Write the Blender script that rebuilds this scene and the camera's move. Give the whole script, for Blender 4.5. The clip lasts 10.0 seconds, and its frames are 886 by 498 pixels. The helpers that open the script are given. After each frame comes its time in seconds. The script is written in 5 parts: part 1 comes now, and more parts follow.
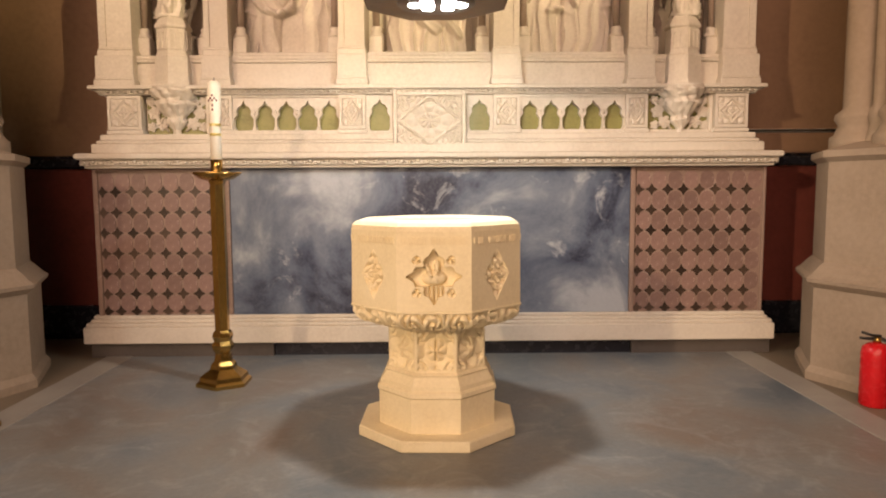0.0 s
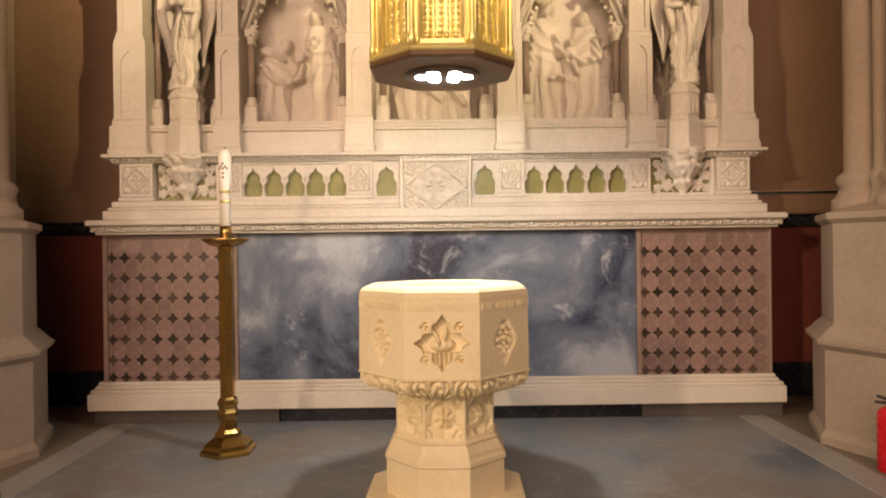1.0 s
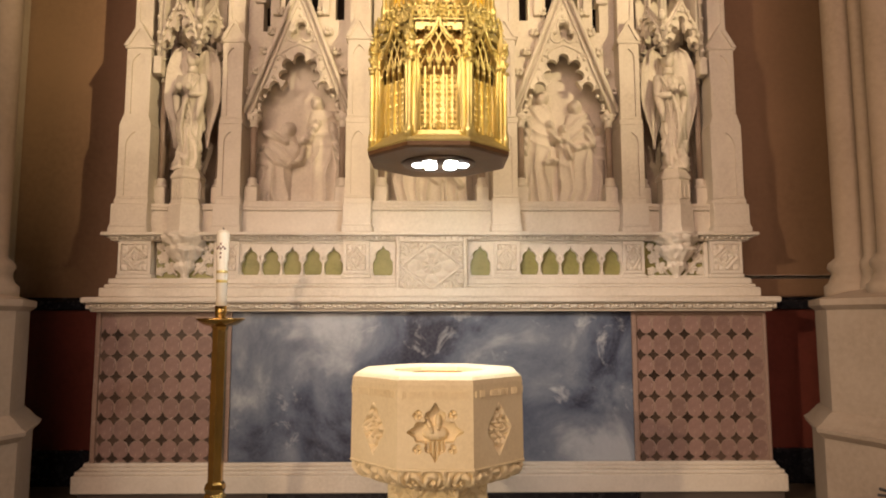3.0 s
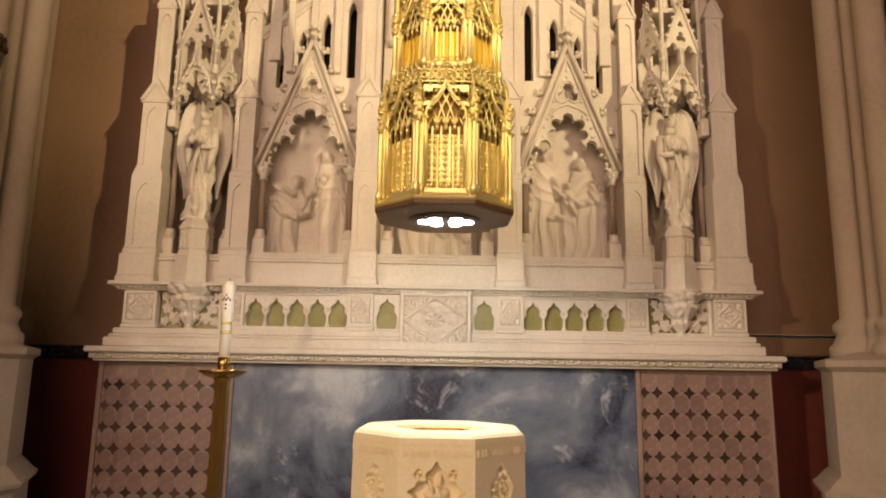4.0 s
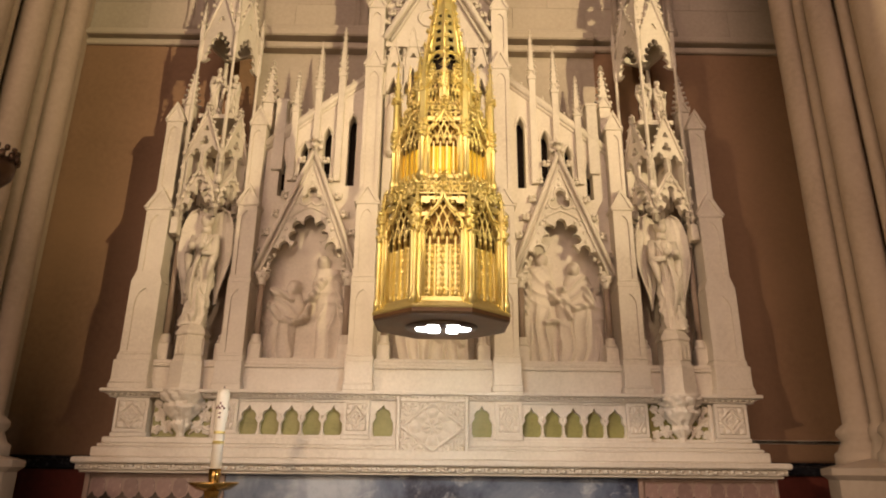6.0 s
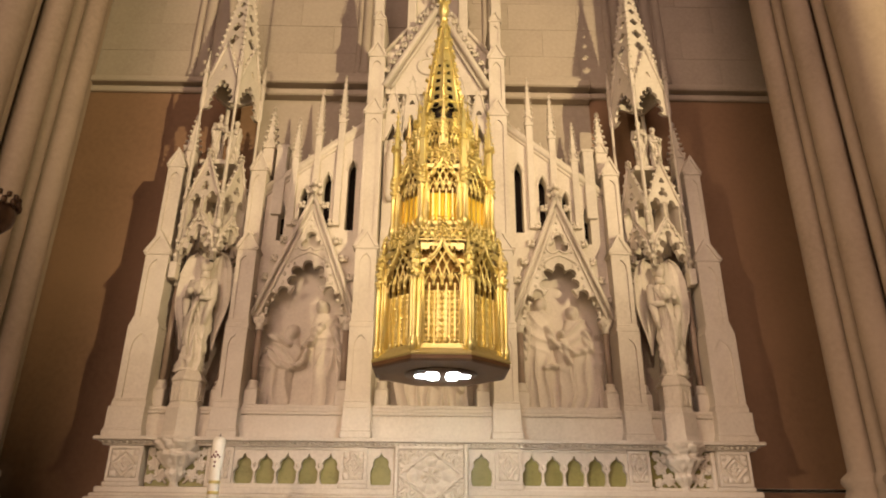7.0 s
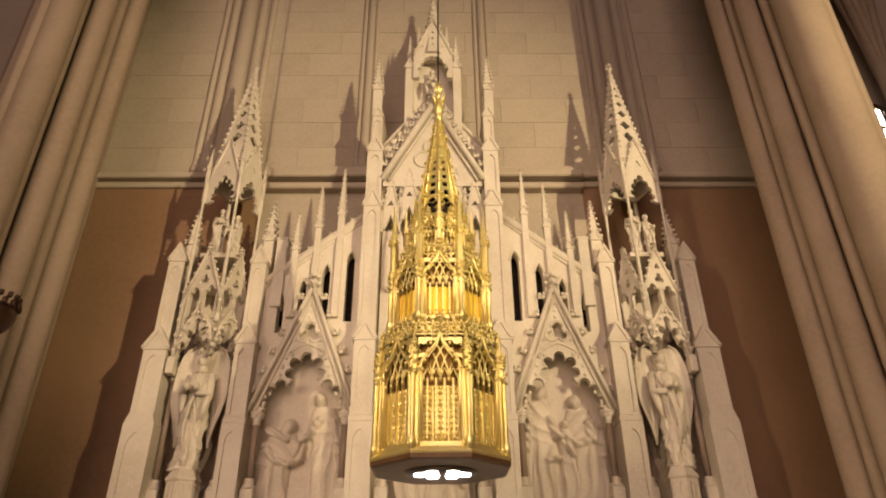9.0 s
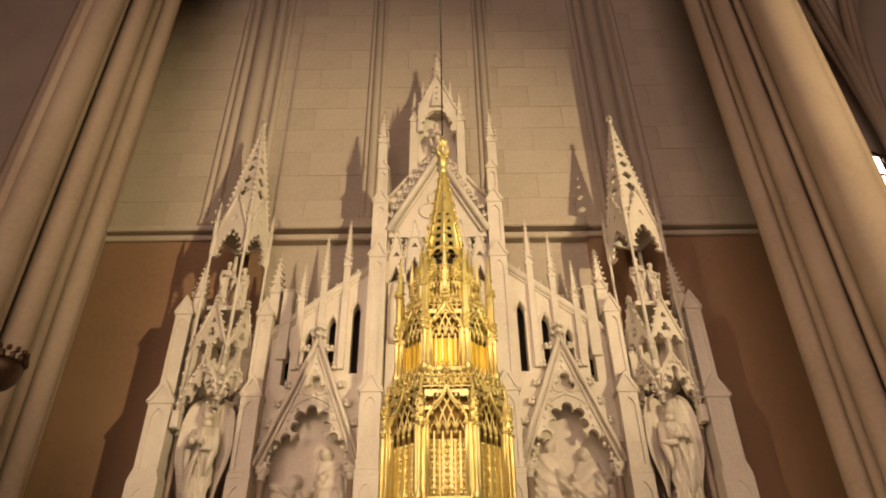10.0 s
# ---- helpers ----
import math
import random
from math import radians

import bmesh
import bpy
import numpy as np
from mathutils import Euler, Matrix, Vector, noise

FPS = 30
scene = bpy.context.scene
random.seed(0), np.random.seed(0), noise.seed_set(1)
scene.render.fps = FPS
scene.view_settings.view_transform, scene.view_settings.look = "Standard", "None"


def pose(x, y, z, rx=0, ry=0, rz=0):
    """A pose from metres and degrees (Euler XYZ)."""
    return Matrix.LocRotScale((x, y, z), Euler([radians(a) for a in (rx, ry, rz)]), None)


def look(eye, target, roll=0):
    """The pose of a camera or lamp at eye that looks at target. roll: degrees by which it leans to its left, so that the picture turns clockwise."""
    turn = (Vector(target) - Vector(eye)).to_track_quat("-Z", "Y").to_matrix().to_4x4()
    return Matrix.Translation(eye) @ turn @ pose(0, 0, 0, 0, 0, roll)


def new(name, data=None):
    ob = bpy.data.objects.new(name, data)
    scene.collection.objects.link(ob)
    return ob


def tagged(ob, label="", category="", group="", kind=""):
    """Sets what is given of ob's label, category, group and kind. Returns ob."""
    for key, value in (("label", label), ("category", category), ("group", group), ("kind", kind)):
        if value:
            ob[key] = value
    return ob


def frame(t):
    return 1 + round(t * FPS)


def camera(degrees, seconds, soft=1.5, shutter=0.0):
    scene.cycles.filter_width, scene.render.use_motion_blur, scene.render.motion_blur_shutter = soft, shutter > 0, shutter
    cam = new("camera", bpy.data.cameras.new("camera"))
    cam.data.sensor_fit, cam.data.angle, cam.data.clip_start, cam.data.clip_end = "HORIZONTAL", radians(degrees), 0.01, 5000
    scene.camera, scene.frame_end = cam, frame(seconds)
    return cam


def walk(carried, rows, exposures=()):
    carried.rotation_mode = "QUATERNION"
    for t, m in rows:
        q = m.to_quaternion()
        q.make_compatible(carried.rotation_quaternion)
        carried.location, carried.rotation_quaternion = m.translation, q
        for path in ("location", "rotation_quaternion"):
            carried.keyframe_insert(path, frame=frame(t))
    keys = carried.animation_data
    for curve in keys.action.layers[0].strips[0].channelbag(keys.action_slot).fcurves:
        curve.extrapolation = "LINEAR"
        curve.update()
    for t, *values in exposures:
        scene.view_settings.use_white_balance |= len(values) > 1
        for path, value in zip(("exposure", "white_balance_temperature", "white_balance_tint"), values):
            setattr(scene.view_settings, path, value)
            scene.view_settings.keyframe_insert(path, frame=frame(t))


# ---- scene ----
cam = camera(67.3, 10.0, 2.0)
PATH = [
    (0, (0.053, 0.204, 1.251), (0.077, 2.195, 1.067), -0.3),
    (0.5, (0.052, 0.203, 1.262), (0.061, 2.201, 1.177), -0.6),
    (1, (0.039, 0.194, 1.282), (0.051, 2.194, 1.276), -0.7),
    (1.5, (0.037, 0.194, 1.304), (0.06, 2.193, 1.351), -0.6),
    (2, (0.043, 0.192, 1.314), (0.075, 2.19, 1.403), -0.3),
    (2.5, (0.05, 0.185, 1.335), (0.078, 2.18, 1.475), -0.3),
    (4, (0.048, 0.138, 1.385), (0.056, 2.107, 1.737), 0.9),
    (4.5, (0.036, 0.13, 1.394), (0.043, 2.084, 1.82), 1.4),
    (5, (0.037, 0.115, 1.396), (0.048, 2.051, 1.9), 1.4),
    (5.5, (0.04, 0.097, 1.41), (0.05, 2.013, 1.982), 0.8),
    (7, (0.026, 0.071, 1.446), (0.05, 1.923, 2.198), 0.5),
    (7.5, (0.04, 0.062, 1.458), (0.055, 1.894, 2.26), 0.3),
    (8, (0.035, 0.054, 1.467), (0.051, 1.867, 2.312), 0.1),
    (8.5, (0.039, 0.041, 1.478), (0.062, 1.825, 2.382), -0.2),
    (9, (0.041, 0.013, 1.492), (0.064, 1.76, 2.465), -0.5),
    (9.5, (0.041, -0.015, 1.502), (0.056, 1.693, 2.543), -0.7),
    (10, (0.041, -0.018, 1.489), (0.049, 1.653, 2.588), -0.8),
]
walk(cam, [(t, look(eye, target, roll)) for t, eye, target, roll in PATH], exposures=[(0, 0.40), (1.0, 0.22), (2.5, 0.05), (4.5, -0.14), (7.5, -0.20), (10, -0.26)])

# ---- light ----
world = bpy.data.worlds.new("world")
world.use_nodes = True
world.node_tree.nodes["Background"].inputs[0].default_value = (1.0, 0.8, 0.55, 1)
world.node_tree.nodes["Background"].inputs[1].default_value = 0.19
scene.world = world


def lamp(name, kind, eye, target, power, colour, size=0.3, cone=60, blend=0.6):
    data = bpy.data.lights.new(name, kind)
    data.energy, data.color = power, colour
    if kind == "AREA":
        data.size = size
    else:
        data.shadow_soft_size = size
    if kind == "SPOT":
        data.spot_size, data.spot_blend = radians(cone), blend
    ob = new(name, data)
    ob.matrix_world = look(eye, target)
    return ob


lamp("flood_light_east", "SPOT", (9.4, -7.7, 4.9), (-0.3, 5.5, 5.4), 11000, (1.0, 0.77, 0.44), 0.07, 29, 1.0)
lamp("flood_light_west", "SPOT", (-6.2, -4.6, 3.8), (1.5, 5.3, 2.3), 1700, (1.0, 0.72, 0.46), 0.14, 44, 1.0)
# added soft fill without a known source, for altar, font and dark corners
low = lamp("nave_lights", "AREA", (-1.2, -5.0, 4.2), (0.6, 4.8, 1.2), 185, (1.0, 0.69, 0.49), 6.5)
low.data.spread = radians(135)
# invented high fill that brightens the upper wall and lifts its shadows
high = lamp("clerestory_lights", "AREA", (-1.2, -7.0, 9.5), (0.4, 5.8, 6.6), 215, (1.0, 0.65, 0.55), 6.0)
high.data.spread = radians(125)
lamp("canopy_downlight", "SPOT", (0.07, 3.56, 2.13), (0.06, 4.3, 0.0), 82, (1.0, 0.94, 0.87), 0.05, 172, 0.4)

# ---- materials ----


def nodes_of(name):
    m = bpy.data.materials.new(name)
    m.use_nodes = True
    t = m.node_tree
    return m, t.nodes, t.links, t.nodes["Principled BSDF"]


def noise_node(n, l, coord, scale, detail=6, rough=0.6, distort=0.0):
    x = n.new("ShaderNodeTexNoise")
    x.inputs["Scale"].default_value = scale
    x.inputs["Detail"].default_value = detail
    x.inputs["Roughness"].default_value = rough
    x.inputs["Distortion"].default_value = distort
    l.new(coord, x.inputs["Vector"])
    return x.outputs["Fac"]


def ramp(n, l, fac, stops):
    r = n.new("ShaderNodeValToRGB")
    e = r.color_ramp.elements
    while len(e) < len(stops):
        e.new(0.5)
    for k, (p, c) in enumerate(stops):
        e[k].position, e[k].color = p, (*c, 1)
    l.new(fac, r.inputs[0])
    return r.outputs[0]


def mixc(n, l, fac, a, b, mode="MIX"):
    x = n.new("ShaderNodeMix")
    x.data_type, x.blend_type = "RGBA", mode
    for sock, val in ((x.inputs[0], fac), (x.inputs[6], a), (x.inputs[7], b)):
        if isinstance(val, (int, float)):
            sock.default_value = val
        elif isinstance(val, tuple):
            sock.default_value = (*val, 1)
        else:
            l.new(val, sock)
    return x.outputs[2]


def stone(name, base, dark, rough=0.6, big=1.3, fine=38.0, bump=0.12, metal=0.0, vary=0.0, spot=None, spec=0.4):
    """A mineral or metal surface: blotches, grain, fine relief, and a spread from piece to piece."""
    m, n, l, p = nodes_of(name)
    coord = n.new("ShaderNodeTexCoord").outputs["Object"]
    a = noise_node(n, l, coord, big, 8, 0.62, 0.4)
    b = noise_node(n, l, coord, fine, 5, 0.6)
    col = ramp(n, l, a, [(0.32, dark), (0.66, base)])
    light = tuple(min(1.0, c * 1.12) for c in base)
    col = mixc(n, l, ramp(n, l, b, [(0.35, (0, 0, 0)), (0.75, (0.55, 0.55, 0.55))]), col, light)
    if spot:
        c = noise_node(n, l, coord, big * 5, 9, 0.7, 1.0)
        col = mixc(n, l, ramp(n, l, c, [(0.58, (0, 0, 0)), (0.7, (0.8, 0.8, 0.8))]), col, spot)
    if vary:
        info = n.new("ShaderNodeObjectInfo")
        hsv = n.new("ShaderNodeHueSaturation")
        mr = n.new("ShaderNodeMapRange")
        mr.inputs[3].default_value, mr.inputs[4].default_value = 1 - vary, 1 + vary
        l.new(info.outputs["Random"], mr.inputs[0])
        l.new(mr.outputs[0], hsv.inputs["Value"])
        l.new(col, hsv.inputs["Color"])
        col = hsv.outputs[0]
    l.new(col, p.inputs["Base Color"])
    rr = n.new("ShaderNodeMapRange")
    rr.inputs[3].default_value, rr.inputs[4].default_value = max(0.03, rough - 0.1), min(1, rough + 0.12)
    l.new(b, rr.inputs[0])
    l.new(rr.outputs[0], p.inputs["Roughness"])
    p.inputs["Metallic"].default_value = metal
    p.inputs["Specular IOR Level"].default_value = spec
    bp = n.new("ShaderNodeBump")
    bp.inputs["Strength"].default_value, bp.inputs["Distance"].default_value = bump, 0.01
    l.new(b, bp.inputs["Height"])
    l.new(bp.outputs[0], p.inputs["Normal"])
    return m


def glow(name, colour, strength):
    m, n, l, p = nodes_of(name)
    p.inputs["Base Color"].default_value = (*colour, 1)
    p.inputs["Emission Color"].default_value = (*colour, 1)
    p.inputs["Emission Strength"].default_value = strength
    return m


MARBLE = stone("white_marble", (0.69, 0.63, 0.53), (0.53, 0.465, 0.375), 0.55, 1.6, 45, 0.05)
MARBLE_RELIEF = stone("relief_marble", (0.68, 0.61, 0.515), (0.55, 0.485, 0.40), 0.62, 2.2, 45, 0.07)
FONT_STONE = stone("font_limestone", (0.86, 0.76, 0.52), (0.74, 0.625, 0.385), 0.6, 2.5, 60, 0.09)
PIER_STONE = stone("pier_limestone", (0.37, 0.29, 0.215), (0.27, 0.205, 0.145), 0.75, 0.9, 30, 0.2, spec=0.3)
ASHLAR = stone("ashlar_limestone", (0.46, 0.395, 0.315), (0.38, 0.32, 0.25), 0.8, 0.8, 28, 0.2, vary=0.035, spec=0.25)
JOINT = stone("mortar", (0.47, 0.39, 0.315), (0.38, 0.31, 0.25), 0.9)
BROWN_WALL = stone("brown_plaster", (0.285, 0.172, 0.10), (0.215, 0.128, 0.074), 0.7, 0.7, 20, 0.15, spec=0.3)
RED_DADO = stone("red_marble", (0.20, 0.052, 0.038), (0.12, 0.032, 0.024), 0.35, 1.2, 25, 0.05)
BLACK_STONE = stone("black_marble", (0.022, 0.022, 0.028), (0.010, 0.010, 0.014), 0.25, 1.5, 20, 0.05)
PINK_BED = stone("pink_stone", (0.31, 0.215, 0.17), (0.23, 0.16, 0.125), 0.4, 2.0, 40, 0.08, spot=(0.5, 0.4, 0.34))
PINK_TILE = stone("rose_marble", (0.27, 0.175, 0.145), (0.185, 0.115, 0.10), 0.35, 7.0, 50, 0.06, vary=0.16, spot=(0.5, 0.38, 0.33))
DARK_TILE = stone("dark_marble", (0.075, 0.05, 0.035), (0.04, 0.026, 0.02), 0.3, 6.0, 50, 0.05, vary=0.5)
NICHE = stone("brown_marble", (0.33, 0.25, 0.19), (0.22, 0.165, 0.125), 0.45, 3.0, 40, 0.08)
# near-black colour that stands in for shade in deep openings
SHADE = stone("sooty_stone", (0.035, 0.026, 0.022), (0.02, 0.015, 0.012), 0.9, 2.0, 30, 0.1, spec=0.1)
OLIVE = stone("olive_marble", (0.27, 0.25, 0.09), (0.18, 0.17, 0.055), 0.35, 6.0, 60, 0.05)
GREY_PLINTH = stone("grey_stone", (0.105, 0.088, 0.075), (0.065, 0.055, 0.05), 0.5, 1.5, 30, 0.1)
GOLD = stone("gilding", (0.95, 0.83, 0.38), (0.80, 0.64, 0.20), 0.36, 7.0, 60, 0.07, metal=0.72)
# smoother gold; its strong yellow paints in the flood light's reflection
GOLD_GLINT = stone("burnished_gilding", (1.0, 0.76, 0.10), (0.92, 0.62, 0.05), 0.30, 4.0, 50, 0.05, metal=0.6)
# darker copy of the gilding, with recess shade put into its colour
GOLD_SHADED = stone("old_gilding", (0.26, 0.16, 0.045), (0.14, 0.08, 0.02), 0.42, 8.0, 80, 0.2, metal=1.0)
BRASS = stone("brass", (0.62, 0.40, 0.12), (0.42, 0.25, 0.07), 0.22, 5.0, 60, 0.08, metal=1.0)
BRONZE = stone("bronze", (0.09, 0.05, 0.03), (0.05, 0.03, 0.02), 0.4, 9.0, 60, 0.2, metal=0.7)
WAX = stone("candle_wax", (0.90, 0.86, 0.74), (0.86, 0.80, 0.66), 0.45, 5.0, 30, 0.03)
WOOD = stone("dark_wood", (0.16, 0.085, 0.035), (0.09, 0.045, 0.018), 0.5, 3.0, 40, 0.15)
RED_PAINT = stone("red_enamel", (0.62, 0.012, 0.018), (0.50, 0.008, 0.012), 0.25, 2.0, 30, 0.02)
BLACK_PLASTIC = stone("black_plastic", (0.02, 0.018, 0.016), (0.012, 0.011, 0.01), 0.4)
LED = glow("led_lens", (0.93, 0.97, 1.0), 30.0)
LANTERN_GLASS = glow("lantern_glass", (1.0, 0.93, 0.82), 9.0)


def slab_material():
    """Polished grey-blue marble with pale clouds."""
    m, n, l, p = nodes_of("clouded_marble")
    coord = n.new("ShaderNodeTexCoord").outputs["Object"]
    a = noise_node(n, l, coord, 1.15, 9, 0.60, 0.5)
    b = noise_node(n, l, coord, 4.2, 10, 0.68, 0.5)
    c = noise_node(n, l, coord, 45, 4, 0.6)
    col = ramp(n, l, a, [(0.39, (0.026, 0.03, 0.055)), (0.47, (0.095, 0.118, 0.17)), (0.55, (0.18, 0.21, 0.26)), (0.64, (0.42, 0.45, 0.48))])
    col = mixc(n, l, ramp(n, l, b, [(0.59, (0, 0, 0)), (0.71, (0.75, 0.75, 0.75))]), col, (0.50, 0.53, 0.56))
    col = mixc(n, l, ramp(n, l, c, [(0.4, (0, 0, 0)), (0.8, (0.2, 0.2, 0.2))]), col, (0.24, 0.27, 0.32))
    l.new(col, p.inputs["Base Color"])
    p.inputs["Roughness"].default_value = 0.28
    p.inputs["Specular IOR Level"].default_value = 0.4
    return m


def floor_material():
    """Worn bluish slate with brownish and pale smears."""
    m, n, l, p = nodes_of("slate_floor")
    coord = n.new("ShaderNodeTexCoord").outputs["Object"]
    a = noise_node(n, l, coord, 0.9, 8, 0.6, 0.8)
    b = noise_node(n, l, coord, 4.0, 9, 0.65, 1.5)
    c = noise_node(n, l, coord, 40, 6, 0.65)
    col = ramp(n, l, a, [(0.34, (0.12, 0.155, 0.18)), (0.45, (0.19, 0.21, 0.22)), (0.55, (0.22, 0.215, 0.20)), (0.68, (0.21, 0.17, 0.14))])
    col = mixc(n, l, ramp(n, l, b, [(0.50, (0, 0, 0)), (0.70, (0.6, 0.6, 0.6))]), col, (0.36, 0.36, 0.35))
    col = mixc(n, l, ramp(n, l, c, [(0.35, (0, 0, 0)), (0.8, (0.35, 0.35, 0.35))]), col, (0.10, 0.10, 0.10))
    l.new(col, p.inputs["Base Color"])
    rr = n.new("ShaderNodeMapRange")
    rr.inputs[3].default_value, rr.inputs[4].default_value = 0.28, 0.52
    l.new(b, rr.inputs[0])
    l.new(rr.outputs[0], p.inputs["Roughness"])
    bp = n.new("ShaderNodeBump")
    bp.inputs["Strength"].default_value, bp.inputs["Distance"].default_value = 0.15, 0.01
    l.new(c, bp.inputs["Height"])
    l.new(bp.outputs[0], p.inputs["Normal"])
    return m


CLOUDED = slab_material()
SLATE = floor_material()
BORDER = stone("border_stone", (0.34, 0.32, 0.28), (0.25, 0.23, 0.20), 0.45, 1.5, 35, 0.12)
BROWN_FLOOR = stone("brown_floor_stone", (0.20, 0.16, 0.11), (0.14, 0.11, 0.08), 0.5, 1.2, 30, 0.15)

# ---- mesh tools ----
from mathutils.geometry import delaunay_2d_cdt

TAN = math.tan(radians(22.5))


def ident(p):
    return p


def inside(p, ring):
    """Whether a point lies in a closed outline."""
    hit = False
    for (x0, z0), (x1, z1) in zip(ring, ring[1:] + ring[:1]):
        if (z0 > p[1]) != (z1 > p[1]) and p[0] < (x1 - x0) * (p[1] - z0) / (z1 - z0) + x0:
            hit = not hit
    return hit


class Geo:
    """Collects vertices and faces of one mesh."""

    def __init__(self):
        self.v, self.f, self.s = [], [], []

    def add(self, vs, fs, smooth=False, fn=ident):
        o = len(self.v)
        self.v += [tuple(fn(Vector(p))) for p in vs]
        self.f += [tuple(o + i for i in f) for f in fs]
        self.s += [smooth] * len(fs)
        return self

    def box(self, x0, x1, y0, y1, z0, z1, b=0.0, fn=ident):
        if b <= 0:
            vs = [(x, y, z) for z in (z0, z1) for y in (y0, y1) for x in (x0, x1)]
            return self.add(vs, [(0, 1, 3, 2), (4, 6, 7, 5), (0, 4, 5, 1), (2, 3, 7, 6), (0, 2, 6, 4), (1, 5, 7, 3)], False, fn)
        rings = []
        for z, i in ((z0, b), (z0 + b, 0), (z1 - b, 0), (z1, b)):
            c = b + i
            rings += [(x0 + c, y0 + i, z), (x1 - c, y0 + i, z), (x1 - i, y0 + c, z), (x1 - i, y1 - c, z), (x1 - c, y1 - i, z), (x0 + c, y1 - i, z), (x0 + i, y1 - c, z), (x0 + i, y0 + c, z)]
        fs = [tuple(reversed(range(8))), tuple(range(24, 32))]
        for r in range(3):
            fs += [(8 * r + k, 8 * r + (k + 1) % 8, 8 * r + 8 + (k + 1) % 8, 8 * r + 8 + k) for k in range(8)]
        return self.add(rings, fs, False, fn)

    def lathe(self, cx, cy, profile, n=16, turn=0.0, smooth=True, fn=ident):
        """profile: (radius, z) from below upward; closed above and below."""
        vs, fs = [], []
        for r, z in profile:
            vs += [(cx + r * math.sin(radians(turn) + 2 * math.pi * k / n), cy - r * math.cos(radians(turn) + 2 * math.pi * k / n), z) for k in range(n)]
        for i in range(len(profile) - 1):
            fs += [(i * n + k, i * n + (k + 1) % n, (i + 1) * n + (k + 1) % n, (i + 1) * n + k) for k in range(n)]
        fs += [tuple(reversed(range(n))), tuple(range((len(profile) - 1) * n, len(profile) * n))]
        return self.add(vs, fs, smooth, fn)

    def octa(self, cx, cy, profile, fn=ident):
        """An octagon with flats to the front, by (apothem, z)."""
        return self.lathe(cx, cy, [(a / math.cos(radians(22.5)), z) for a, z in profile], 8, 22.5, False, fn)

    def plate(self, outer, holes, y0, y1, fn=ident):
        """A flat pierced plate in x and z, from y0 (front) to y1."""
        loops = [list(outer)] + [list(h) for h in holes]
        flat = [Vector(p) for lp in loops for p in lp]
        rings, o = [], 0
        for lp in loops:
            rings.append(list(range(o, o + len(lp))))
            o += len(lp)
        pts, _, tris, _, _, _ = delaunay_2d_cdt(flat, [], rings, 1, 1e-7)
        keep = []
        for t in tris:
            c = sum((pts[q] for q in t), Vector((0, 0))) / len(t)
            if inside(c, loops[0]) and not any(inside(c, h) for h in loops[1:]):
                keep.append(tuple(t))
        n = len(pts)
        vs = [(p.x, y0, p.y) for p in pts] + [(p.x, y1, p.y) for p in pts]
        fs = keep + [tuple(q + n for q in reversed(t)) for t in keep]
        for lp in loops:
            m, b = len(lp), len(vs)
            vs += [(u, y0, v) for u, v in lp] + [(u, y1, v) for u, v in lp]
            fs += [(b + k, b + (k + 1) % m, b + m + (k + 1) % m, b + m + k) for k in range(m)]
        return self.add(vs, fs, False, fn)

    def tube(self, pts, r, n=6, closed=False, fn=ident, taper=None):
        pts = [Vector(p) for p in pts]
        m = len(pts)
        vs, fs = [], []
        for i, p in enumerate(pts):
            a = pts[i - 1] if i or closed else p
            b = pts[(i + 1) % m] if i < m - 1 or closed else p
            d = (b - a).normalized() if (b - a).length > 1e-9 else Vector((0, 0, 1))
            side = d.cross(Vector((0, 1, 0)))
            side = side.normalized() if side.length > 1e-3 else Vector((1, 0, 0))
            up = side.cross(d)
            rr = r * (taper[i] if taper else 1)
            vs += [p + rr * (math.cos(2 * math.pi * k / n) * side + math.sin(2 * math.pi * k / n) * up) for k in range(n)]
        for i in range(m if closed else m - 1):
            j = (i + 1) % m
            fs += [(i * n + k, i * n + (k + 1) % n, j * n + (k + 1) % n, j * n + k) for k in range(n)]
        if not closed:
            fs += [tuple(reversed(range(n))), tuple(range((m - 1) * n, m * n))]
        return self.add(vs, fs, True, fn)

    def bud(self, p, sx, sy=None, sz=None, fn=ident, rows=3, seg=6):
        """A small rounded lump."""
        sy, sz = sy or sx, sz or sx
        vs, fs = [(p[0], p[1], p[2] - sz)], []
        for i in range(1, rows):
            t = math.pi * i / rows
            vs += [(p[0] + sx * math.sin(t) * math.cos(2 * math.pi * k / seg), p[1] + sy * math.sin(t) * math.sin(2 * math.pi * k / seg), p[2] - sz * math.cos(t)) for k in range(seg)]
        vs.append((p[0], p[1], p[2] + sz))
        e = len(vs) - 1
        fs += [(0, 1 + (k + 1) % seg, 1 + k) for k in range(seg)]
        for i in range(rows - 2):
            o = 1 + i * seg
            fs += [(o + k, o + (k + 1) % seg, o + seg + (k + 1) % seg, o + seg + k) for k in range(seg)]
        o = 1 + (rows - 2) * seg
        fs += [(o + k, o + (k + 1) % seg, e) for k in range(seg)]
        return self.add(vs, fs, True, fn)

    def grid(self, nu, nv, at, smooth=True):
        """A sheet of points at(u, v), u and v from 0 to 1."""
        vs = [at(i / nu, j / nv) for j in range(nv + 1) for i in range(nu + 1)]
        w = nu + 1
        fs = [(j * w + i, j * w + i + 1, j * w + w + i + 1, j * w + w + i) for j in range(nv) for i in range(nu)]
        return self.add(vs, fs, smooth)

